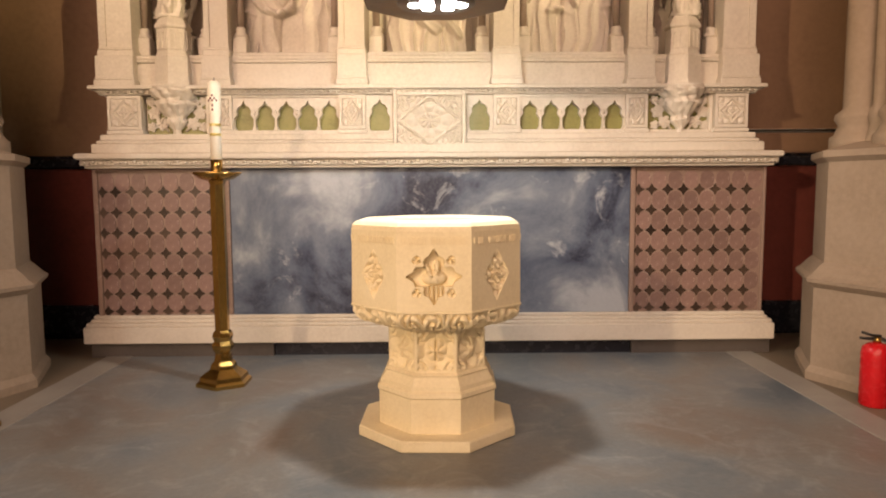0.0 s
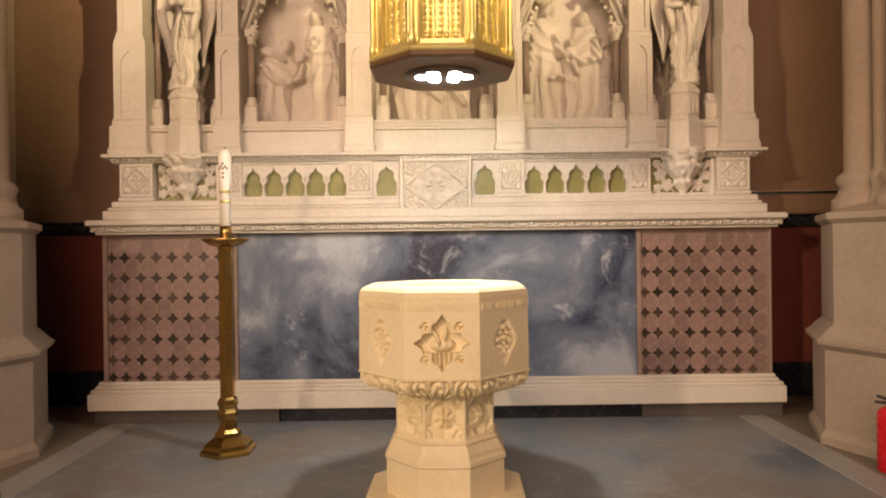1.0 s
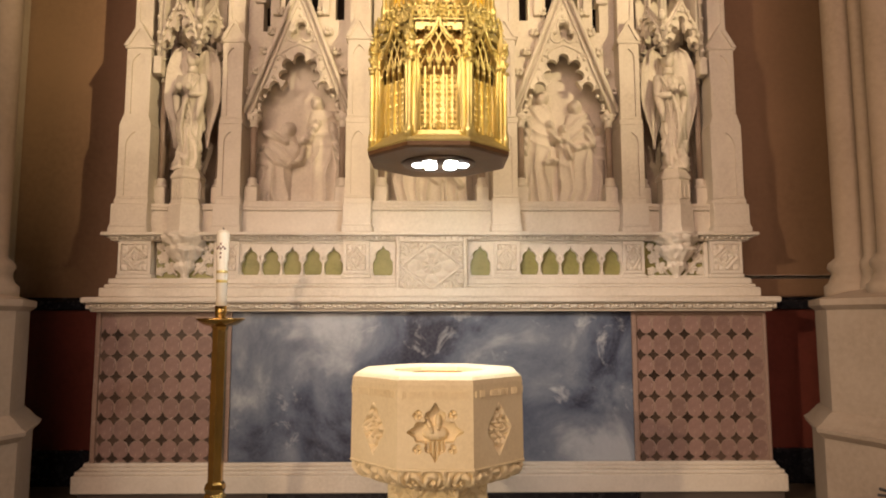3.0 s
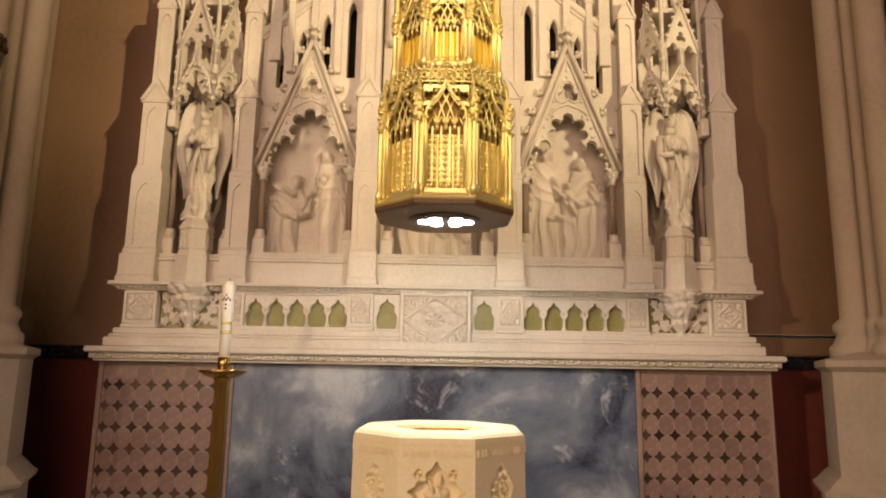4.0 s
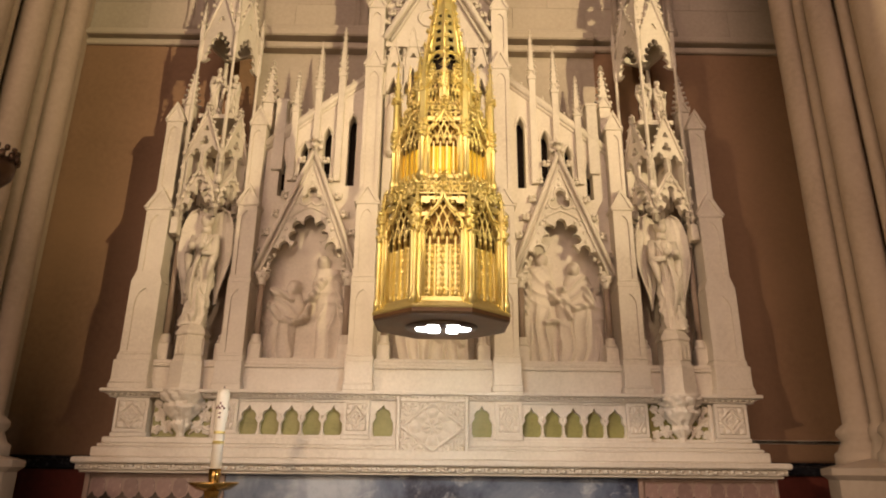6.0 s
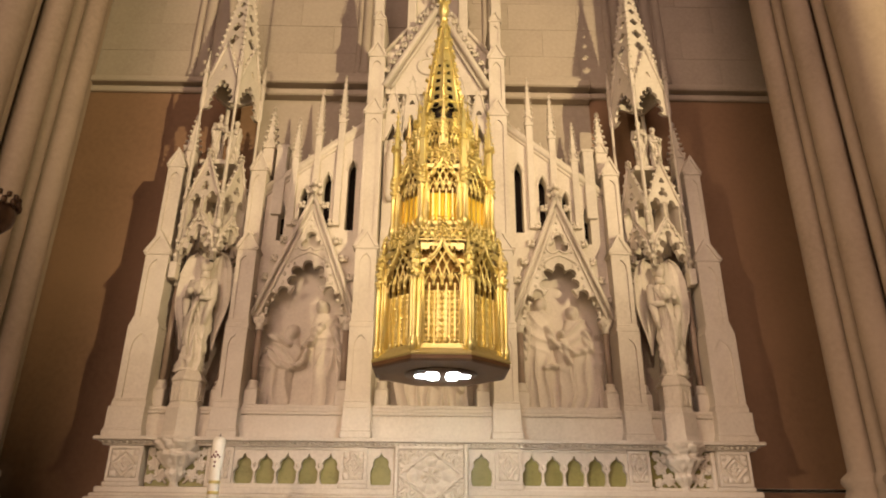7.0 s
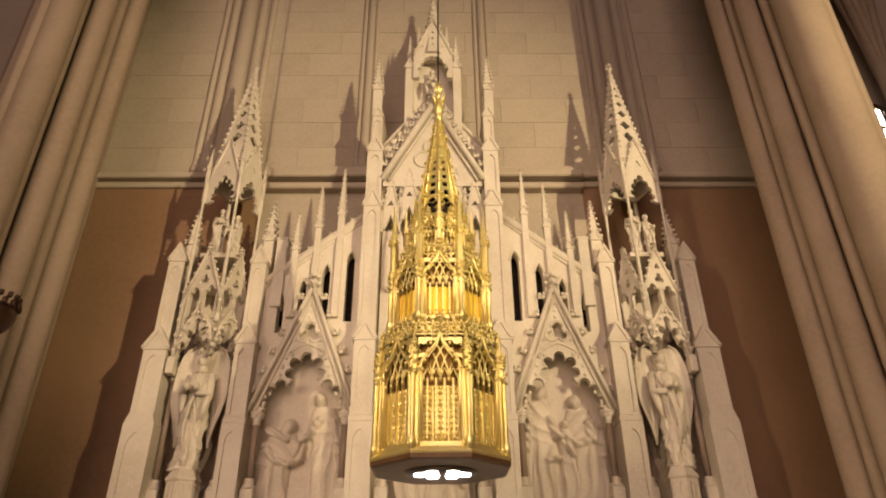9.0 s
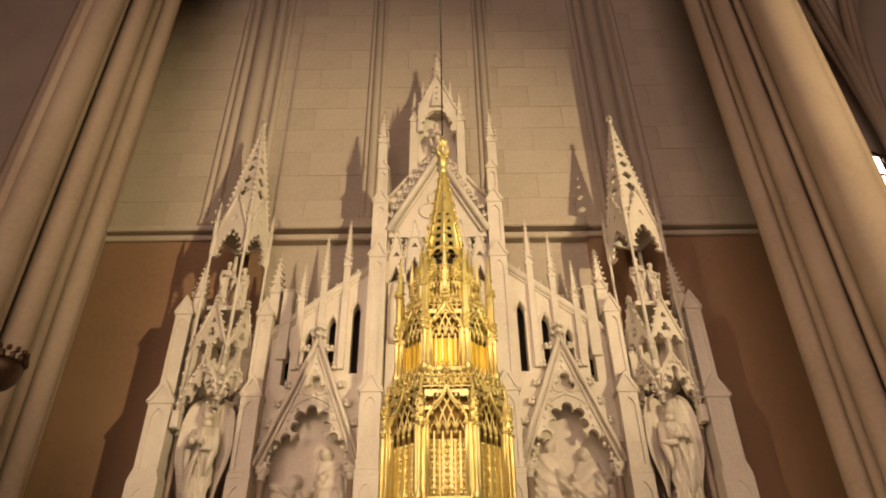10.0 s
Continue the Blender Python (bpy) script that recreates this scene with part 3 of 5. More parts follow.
for s in (-1, 1):
    a, b = sorted((s * 2.32, s * 2.08))
    predella_block(a, b, 5.11, diamond_leaf, seed=s)
    a, b = sorted((s * 1.59, s * 1.43))
    predella_block(a, b, 5.12, diamond_leaf, seed=s + 3)
    a, b = sorted((s * 0.655, s * 0.465))
    predella_block(a, b, 5.11, diamond_leaf, seed=s + 5)
    # leaf panel with a statue's corbel
    a, b = sorted((s * 2.06, s * 1.61))
    rp("leaf_ground", Geo().box(a, b, 5.165, 5.21, 1.65, 1.92), label="olive marble ground", material=OLIVE)
    g = Geo()
    cx = s * 1.84
    for sg in (-1, 1):
        for dx, z, d, tn in ((0.115, 1.725, 0.030, 60), (0.165, 1.80, 0.030, 20), (0.125, 1.87, 0.026, 100), (0.185, 1.70, 0.022, 0), (0.19, 1.885, 0.020, 40)):
            x = cx + sg * dx
            g.plate(foil(x, z, d, d * 0.62, 5, tn, 30), [], 5.146, 5.17)
            g.bud((x, 5.146, z), d * 0.5, 0.008, d * 0.5)
            for q in range(5):
                a = radians(tn) + 2 * math.pi * q / 5
                g.tube([(x, 5.144, z), (x + d * 1.35 * math.cos(a), 5.146, z + d * 1.35 * math.sin(a))], 0.005, 4)
        g.tube([(cx + sg * 0.06, 5.15, 1.67), (cx + sg * 0.13, 5.15, 1.74), (cx + sg * 0.15, 5.15, 1.83), (cx + sg * 0.20, 5.15, 1.87)], 0.009, 5)
    for x in (a, b):
        g.box(x - 0.014, x + 0.014, 5.125, 5.21, 1.65, 1.92, 0.004)
    g.box(a, b, 5.13, 5.21, 1.645, 1.668, 0.004)
    rp("leaf_carving", g, label="marble foliage in low relief")
    prof = [(0.012, 1.60), (0.030, 1.64), (0.026, 1.675), (0.070, 1.73), (0.060, 1.765), (0.095, 1.80), (0.135, 1.855), (0.115, 1.885), (0.140, 1.91), (0.165, 1.945), (0.155, 1.985)]
    def corbel_at(u, v, cx=cx):
        q = v * (len(prof) - 1)
        i = min(len(prof) - 2, int(q))
        f = q - i
        r = prof[i][0] * (1 - f) + prof[i + 1][0] * f
        z = prof[i][1] * (1 - f) + prof[i + 1][1] * f
        a = 2 * math.pi * u
        r *= 1 + (0.20 * abs(math.sin(5 * a + 7 * v)) + 0.22 * noise.noise(Vector((5 * math.cos(a), 5 * math.sin(a), 14 * v))) - 0.12) * math.sin(math.pi * min(1, v * 1.02)) ** 0.3
        return (cx + r * math.sin(a), 5.14 - r * math.cos(a), z)
    g = Geo().grid(60, 44, corbel_at)
    g.lathe(cx, 5.14, [(0.15, 1.955), (0.165, 1.962), (0.165, 1.985)], 24)
    rp("corbel", g, label="foliate corbel below a statue")
    # arcade of five arches before an olive ground
    a, b = sorted((s * 1.4295, s * 0.6555))
    rp("arcade_ground", Geo().box(a, b, 5.175, 5.21, 1.65, 1.92), label="olive marble ground", material=OLIVE)
    step = (b - a) / 5
    holes = []
    for k in range(5):
        m = a + step * (k + 0.5)
        holes.append([(m - 0.058, 1.672), (m + 0.058, 1.672), (m + 0.070, 1.70), (m + 0.072, 1.755), (m + 0.050, 1.785), (m + 0.055, 1.815), (m + 0.040, 1.84), (m + 0.016, 1.852), (m, 1.885), (m - 0.016, 1.852), (m - 0.040, 1.84), (m - 0.055, 1.815), (m - 0.050, 1.785), (m - 0.072, 1.755), (m - 0.070, 1.70)])
    g = Geo().plate([(a, 1.646), (b, 1.646), (b, 1.924), (a, 1.924)], holes, 5.13, 5.174)
    g.box(a, b, 5.115, 5.14, 1.905, 1.924, 0.004)
    for k in range(1, 5):
        m = a + step * k
        g.box(m - 0.011, m + 0.011, 5.118, 5.131, 1.668, 1.69, 0.003)
        g.bud((m, 5.128, 1.80), 0.012, 0.008, 0.02)
    g.box(a, b, 5.105, 5.175, 1.640, 1.667, 0.004)
    rp("arcade", g, label="arcade of five trefoiled arches")
    a, b = sorted((s * 0.4645, s * 0.2655))
    m = (a + b) / 2
    rp("arch_ground", Geo().box(a, b, 5.175, 5.21, 1.65, 1.92), label="olive marble ground", material=OLIVE)
    hole = [(m - 0.066, 1.665), (m + 0.066, 1.665), (m + 0.076, 1.70), (m + 0.076, 1.765), (m + 0.055, 1.80), (m + 0.058, 1.83), (m + 0.04, 1.855), (m + 0.015, 1.865), (m, 1.895), (m - 0.015, 1.865), (m - 0.04, 1.855), (m - 0.058, 1.83), (m - 0.055, 1.80), (m - 0.076, 1.765), (m - 0.076, 1.70)]
    g = Geo().plate([(a, 1.646), (b, 1.646), (b, 1.924), (a, 1.924)], [hole], 5.13, 5.174)
    g.box(a, b, 5.105, 5.175, 1.640, 1.662, 0.004)
    rp("single_arch", g, label="single trefoiled arch")
# tabernacle panel in the middle
g = Geo().box(-0.265, 0.265, 5.07, 5.22, 1.515, 1.95, 0.006)
for a, b, c, d in ((-0.262, -0.238, 1.53, 1.935), (0.238, 0.262, 1.53, 1.935), (-0.237, 0.237, 1.911, 1.935), (-0.237, 0.237, 1.53, 1.554)):
    g.box(a, b, 5.052, 5.08, c, d, 0.004)


def centre_panel(u, v, seed=0.0):
    d = abs(u) + abs(v)
    if 0.90 < d < 1.02:
        return 1.0
    if d >= 1.02:
        return 0.15 + 0.6 * leafage(u * 1.6, v * 1.2, 4)
    return 0.15 + 0.7 * abs(math.cos(4 * math.atan2(v * 0.8, u))) * abs(math.sin(8 * math.hypot(u, v) + 0.4))


carving(g, -0.236, 0.236, 1.556, 1.909, 5.068, 0.032, centre_panel, 60, 48)
rp("centre_panel", g, label="square panel carved with a leaf lozenge")

# plain blocking course and the screen's back
rp("blocking_course", Geo().box(-2.34, 2.34, 5.22, 5.62, 1.985, 2.215))
for x, y, z0, z1 in ((2.36, 5.16, 1.985, 2.16), (2.37, 5.145, 2.16, 2.185), (2.355, 5.16, 2.185, 2.215)):
    rp("plain_course", Geo().box(-x, x, y, 5.5, z0, z1, 0.006), label="plain marble course")
rp("screen_back", Geo().box(-1.60, 1.60, 5.50, 5.60, 2.215, 3.78), label="marble back of the screen")


def buttress(cx, stages, y, label):
    """stages: (z0, z1, width, depth, cap height); each may end in a gabled cap. The lowest stage carries the rest."""
    root = None
    for z0, z1, w, d, cap in stages:
        h = w / 2
        yf = y + (0.30 - d)
        g = Geo().box(cx - h, cx + h, yf + 0.012, 5.60, z0, z1, 0.004)
        lo, hi = z0 + 0.07, z1 - 0.06
        if hi - lo > 0.22:
            inner = arch(cx, w * 0.56, lo, hi - w * 0.5, hi, 6)
            g.plate([(cx - h, z0), (cx + h, z0), (cx + h, z1), (cx - h, z1)], [inner], yf, yf + 0.0125)
        else:
            g.box(cx - h, cx + h, yf, yf + 0.013, z0, z1, 0.003)
        g.box(cx - h - 0.012, cx + h + 0.012, yf - 0.012, 5.60, z0, z0 + 0.045, 0.006)
        g.box(cx - h - 0.006, cx + h + 0.006, yf - 0.006, 5.60, z0 + 0.045, z0 + 0.062, 0.004)
        ob = rp("stage" if root else "buttress", g, root, "" if root else label)
        if not root:
            root, base = ob, ob
        if cap:
            g = Geo().gablet(cx, yf - 0.004, w * 1.02, z1, cap, 0.30 if d > 0.2 else 0.2)
            g.box(cx - h - 0.016, cx + h + 0.016, yf - 0.010, 5.58, z1 - 0.02, z1, 0.005)
            rp("cap", g, root, "gabled cap")
    return root


for s in (-1, 1):
    buttress(s * 2.25, [(1.985, 2.20, 0.27, 0.32, 0), (2.20, 2.82, 0.235, 0.28, 0), (2.82, 3.44, 0.185, 0.26, 0.16), (3.44, 4.28, 0.135, 0.20, 0.15)], 5.10, "stepped outer buttress with gabled caps")
    g = Geo().plate([(s * 2.25 - 0.118, 2.82), (s * 2.25 + 0.118, 2.82), (s * 2.25 + 0.09, 2.90), (s * 2.25 - 0.09, 2.90)], [], 5.125, 5.3)
    rp("weathering", g)
    rp("pinnacle", Geo().pinnacle(s * 2.20, 5.36, 4.28, 0.10, 0.22, 0.40, 6), label="crocketed pinnacle")
    buttress(s * 1.53, [(1.985, 2.20, 0.20, 0.32, 0), (2.20, 2.82, 0.172, 0.28, 0), (2.82, 3.49, 0.155, 0.26, 0.15), (3.49, 4.26, 0.130, 0.20, 0.15)], 5.10, "buttress with gabled caps")
    rp("pinnacle", Geo().pinnacle(s * 1.50, 5.36, 4.26, 0.10, 0.28, 0.46, 6), label="crocketed pinnacle")
    buttress(s * 0.555, [(1.985, 2.20, 0.21, 0.33, 0), (2.20, 2.82, 0.185, 0.30, 0), (2.82, 3.50, 0.17, 0.28, 0.15), (3.50, 4.82, 0.155, 0.24, 0.16), (4.82, 5.46, 0.145, 0.22, 0.15), (5.46, 5.94, 0.10, 0.16, 0.10)], 5.08, "tall inner buttress with gabled caps")
    rp("pinnacle", Geo().pinnacle(s * 0.575, 5.32, 5.94, 0.095, 0.40, 0.52, 8), label="tall crocketed pinnacle")


def colonnette(x, y, z0, z1, r=0.026):
    g = Geo().box(x - 0.05, x + 0.05, y - 0.05, y + 0.05, z0, z0 + 0.14, 0.006)
    g.lathe(x, y, [(0.055, z0 + 0.14), (0.05, z0 + 0.16), (0.035, z0 + 0.18), (0.042, z0 + 0.20), (r * 1.1, z0 + 0.215)], 12)
    root = rp("colonnette_base", g, label="colonnette on a square base")
    rp("colonnette_shaft", Geo().lathe(x, y, [(r, z0 + 0.215), (r, z1 - 0.10)], 12), root, "brown marble shaft", NICHE)
    g = Geo().lathe(x, y, [(r * 1.5, z1 - 0.10), (r * 1.1, z1 - 0.07), (r * 2.2, z1 - 0.02), (r * 2.4, z1)], 12)
    for k in range(8):
        a = k * math.pi / 4
        g.bud((x + r * 1.7 * math.sin(a), y - r * 1.7 * math.cos(a), z1 - 0.035), 0.014)
    rp("capital", g, root, "leaf capital")
    return root


def figure_relief(figures, limbs, w, h, seed):
    """Height of a low relief of draped forms; u and v from -1 to 1. figures: middle, height, width, lean; limbs: x, z to x, z, radius."""
    def fun(u, v, _=0.0):
        x, z = u * w / 2, (v + 1) * h / 2
        best = 0.08 + 0.05 * noise.noise(Vector((x * 9, z * 9, seed)))
        warp = noise.noise(Vector((x * 5, z * 4, seed + 3)))
        for n, (cx, top, wide, lean) in enumerate(figures):
            c = cx + lean * (z / top - 0.5)
            t = z / top
            if t < 0.86:
                half = wide * (0.66 + 0.55 * (1 - t) ** 1.5 + 0.30 * math.exp(-((t - 0.70) / 0.10) ** 2)) * (1 + 0.12 * warp)
                d = (x - c) / half
                if abs(d) < 1:
                    low = smooth_step(0.62, 0.40, t)
                    drape = 1 - abs(math.sin(x * 34 + 1.6 * warp + n * 1.7 + 1.2 * math.sin(z * 5 + n)))
                    across = 1 - abs(math.sin(z * 27 + x * 20 * math.cos(n * 1.9) + 2.2 * warp + n))
                    ridge = low * drape ** 1.5 + (1 - low) * 0.75 * across ** 1.4
                    best = max(best, 0.16 + 0.38 * math.sqrt(1 - d * d) + 0.26 * ridge + 0.04 * warp)
            hx, hz = (x - c - lean * 0.3) / (wide * 0.40), (z - top * 0.92) / (wide * 0.50)
            d = hx * hx + hz * hz
            if d < 1:
                best = max(best, 0.35 + 0.65 * math.sqrt(1 - d) + 0.08 * math.sin(60 * x) * math.sin(55 * z))
        for x0, z0, x1, z1, r in limbs:
            t = min(1.0, max(0.0, ((x - x0) * (x1 - x0) + (z - z0) * (z1 - z0)) / ((x1 - x0) ** 2 + (z1 - z0) ** 2)))
            d = math.hypot(x - x0 - t * (x1 - x0), z - z0 - t * (z1 - z0)) / r
            if d < 1:
                best = max(best, 0.45 + 0.5 * math.sqrt(1 - d * d) + 0.1 * math.sin(70 * (x + z) + 4 * warp))
        return best
    return fun


RELIEFS = {-1: ([(-0.20, 0.66, 0.145, 0.12), (0.19, 0.90, 0.125, -0.10), (0.32, 0.74, 0.06, 0.0), (-0.30, 0.50, 0.06, 0.0)],
                [(-0.27, 0.44, -0.20, 0.35, 0.030), (-0.20, 0.35, -0.10, 0.32, 0.028), (-0.10, 0.32, 0.0, 0.36, 0.026), (0.0, 0.36, 0.03, 0.46, 0.024), (0.13, 0.66, 0.05, 0.54, 0.036), (0.05, 0.54, 0.0, 0.50, 0.026), (0.24, 0.64, 0.31, 0.34, 0.030), (-0.27, 0.58, -0.12, 0.52, 0.036)]),
           1: ([(-0.19, 0.95, 0.125, 0.06), (-0.30, 0.92, 0.07, 0.02), (0.17, 0.87, 0.125, -0.08), (0.03, 0.68, 0.065, -0.03), (0.30, 0.66, 0.05, 0.0)],
               [(-0.10, 0.66, -0.06, 0.54, 0.036), (-0.06, 0.54, 0.02, 0.52, 0.028), (0.20, 0.62, 0.24, 0.50, 0.038), (0.24, 0.50, 0.10, 0.46, 0.032), (0.10, 0.46, 0.05, 0.50, 0.026), (0.03, 0.50, 0.06, 0.38, 0.026), (-0.27, 0.66, -0.31, 0.42, 0.034), (-0.05, 0.36, -0.14, 0.34, 0.024)])}
for s in (-1, 1):
    cx = s * 1.04
    g = Geo()
    carving(g, cx - 0.37, cx + 0.37, 2.235, 3.66, 5.425, 0.110, figure_relief(*RELIEFS[s], 0.74, 1.425, s * 3.0), 130, 220)
    for f in range(len(g.s)):
        g.s[f] = True
    rp("relief_panel", g, label="low relief of draped forms", material=MARBLE_RELIEF)
    rp("relief_sill", Geo().box(cx - 0.41, cx + 0.41, 5.19, 5.50, 2.215, 2.24, 0.005))
    for dx in (-0.345, 0.345):
        colonnette(cx + dx, 5.25, 2.215, 2.93)
    # gable with a cusped arch and a trefoil
    lobes = lobed(cx, ((-0.305, 3.007, 182), (-0.278, 3.110, 140), (-0.188, 3.157, 92), (-0.118, 3.247, 182), (-0.094, 3.336, 138)), (0, 3.386), 0.047)
    tre = foil(cx + 0.005, 3.598, 0.046, 0.042, 3, 90, 30)
    ring = [(cx - 0.41, 2.93), (cx - 0.315, 2.93), (cx - 0.315, 3.0)] + lobes + [(cx + 0.315, 3.0), (cx + 0.315, 2.93), (cx + 0.41, 2.93), (cx + 0.405, 2.99), (cx, 3.98), (cx - 0.405, 2.99)]
    g = Geo().plate(ring, [tre], 5.235, 5.30)
    g.tube([(x, 5.233, z) for x, z in foil(cx + 0.005, 3.598, 0.06, 0.052, 3, 90, 30)], 0.009, 6, True)
    g.tube([(x, 5.232, z) for x, z in arch(cx, 0.76, 2.935, 2.98, 3.50, 10)[2:]], 0.009, 6)
    for c in range(11):
        q = lobes[c * 11:c * 11 + 11]
        g.tube([(x, 5.236, z) for x, z in q], 0.007, 5)
    for side in (-1, 1):
        a, b = Vector((cx + side * 0.415, 5.215, 2.94)), Vector((cx, 5.215, 4.02))
        g.tube([a, b], 0.020, 6)
        g.tube([a + Vector((-side * 0.05, 0.012, 0)), b + Vector((0, 0.012, -0.12))], 0.012, 6)
        for k in range(6):
            t = (k + 0.9) / 6.6
            p = a.lerp(b, t)
            g.crocket((p.x + side * 0.015, p.y + 0.035, p.z + 0.02), 0.058, side)
        for k in range(9):
            t = 0.10 + 0.07 * k
            p = a.lerp(b, t)
            d = 0.072 + 0.018 * math.sin(k * 2.4)
            g.bud((p.x - side * d, 5.234, p.z - 0.045), 0.017, 0.010, 0.021)
    for dx, q in ((0, 3.74), (0, 3.80), (-0.028, 3.70), (0.028, 3.70), (-0.12, 3.45), (0.12, 3.45), (-0.145, 3.42), (0.145, 3.42), (-0.12, 3.40), (0.12, 3.40)):
        g.bud((cx + dx, 5.234, q), 0.017, 0.010, 0.021)
    g.finial(cx, 5.24, 3.99, 0.085)
    gable = rp("gable", g, label="steep gable with a cusped arch and trefoil")
    rp("trefoil_ground", Geo().plate([(cx - 0.12, 3.50), (cx + 0.12, 3.50), (cx, 3.78)], [], 5.315, 5.335), gable)

# raking screens between the buttresses
for s in (-1, 1):
    def X(x):
        return s * x
    lo, hi = (1.46, 4.10), (0.63, 4.77)
    def rake(x):
        return lo[1] + (lo[0] - x) * (hi[1] - lo[1]) / (lo[0] - hi[0])
    outer = [(X(1.46), 2.95), (X(1.425), 2.95), (X(1.04), 3.80), (X(0.655), 2.95), (X(0.63), 2.95), (X(0.63), hi[1]), (X(1.46), lo[1])]
    holes = []
    for x, w, z0, z1 in ((0.735, 0.072, 3.72, 4.40), (0.945, 0.072, 3.72, 4.27), (1.14, 0.062, 3.72, 4.12), (1.315, 0.055, 3.62, 3.98)):
        holes.append(arch(X(x), w, z0, z1 - 0.10, z1, 5))
    g = Geo().plate(outer, holes, 5.28, 5.40)
    lancets = []
    for (x, w, z0, z1) in ((0.735, 0.072, 3.72, 4.40), (0.945, 0.072, 3.72, 4.27), (1.14, 0.062, 3.72, 4.12), (1.315, 0.055, 3.62, 3.98)):
        lancets.append([(a, 5.279, b) for a, b in arch(X(x), w + 0.03, z0, z1 - 0.10, z1 + 0.02, 5)[2:]])
    screen = rp("raking_screen", g, label="pierced screen with narrow lancets")
    for pts in lancets:
        rp("lancet_hood", Geo().tube(pts, 0.008, 5), screen)
    # added dark sheet: the shade behind the lancets, put in as colour
    rp("screen_lining", Geo().plate([(X(1.41), 3.76), (X(0.65), 3.76), (X(0.65), 4.62), (X(1.41), 4.02)], [], 5.46, 5.48), screen, "dark sheet standing in for shade behind the lancets", SHADE)
    g = Geo()
    for dz, r, dy in ((0.0, 0.032, 0.0), (-0.045, 0.016, 0.005), (0.035, 0.014, -0.005)):
        g.tube([(X(1.47), 5.275 + dy, rake(1.47) + dz), (X(0.62), 5.275 + dy, rake(0.62) + dz)], r, 8)
    for k in range(9):
        x = 1.42 - 0.093 * k
        g.crocket((X(x), 5.275, rake(x) + 0.055), 0.045, -s)
    rp("raking_coping", g, label="moulded coping with leaf crockets")
    for x, w, z0, shaft, spire in ((1.36, 0.095, 3.85, 0.66, 0.0), (1.235, 0.058, 3.75, 0.68, 0.42), (1.045, 0.058, 3.75, 0.92, 0.52), (0.845, 0.060, 3.75, 1.06, 0.54)):
        g = Geo()
        if spire:
            g.pinnacle(X(x), 5.272, z0, w, shaft, spire, 8)
        else:
            g.box(X(x) - w / 2, X(x) + w / 2, 5.245, 5.36, z0, z0 + shaft, 0.005)
            g.box(X(x) - w * 0.6, X(x) + w * 0.6, 5.25, 5.37, z0 + shaft, z0 + shaft + 0.03, 0.006)
        rp("mullion_pinnacle", g, label="mullion rising into a slim crocketed pinnacle")

# statue niches and their spired canopies
def tower_face(turn, cx, cy, half):
    """Maps a plate onto one side of a tower that stands corner to the front."""
    m = Matrix.Translation((cx, cy, 0)) @ Matrix.Rotation(radians(turn), 4, "Z") @ Matrix.Translation((0, -half, 0))
    return lambda p: m @ p


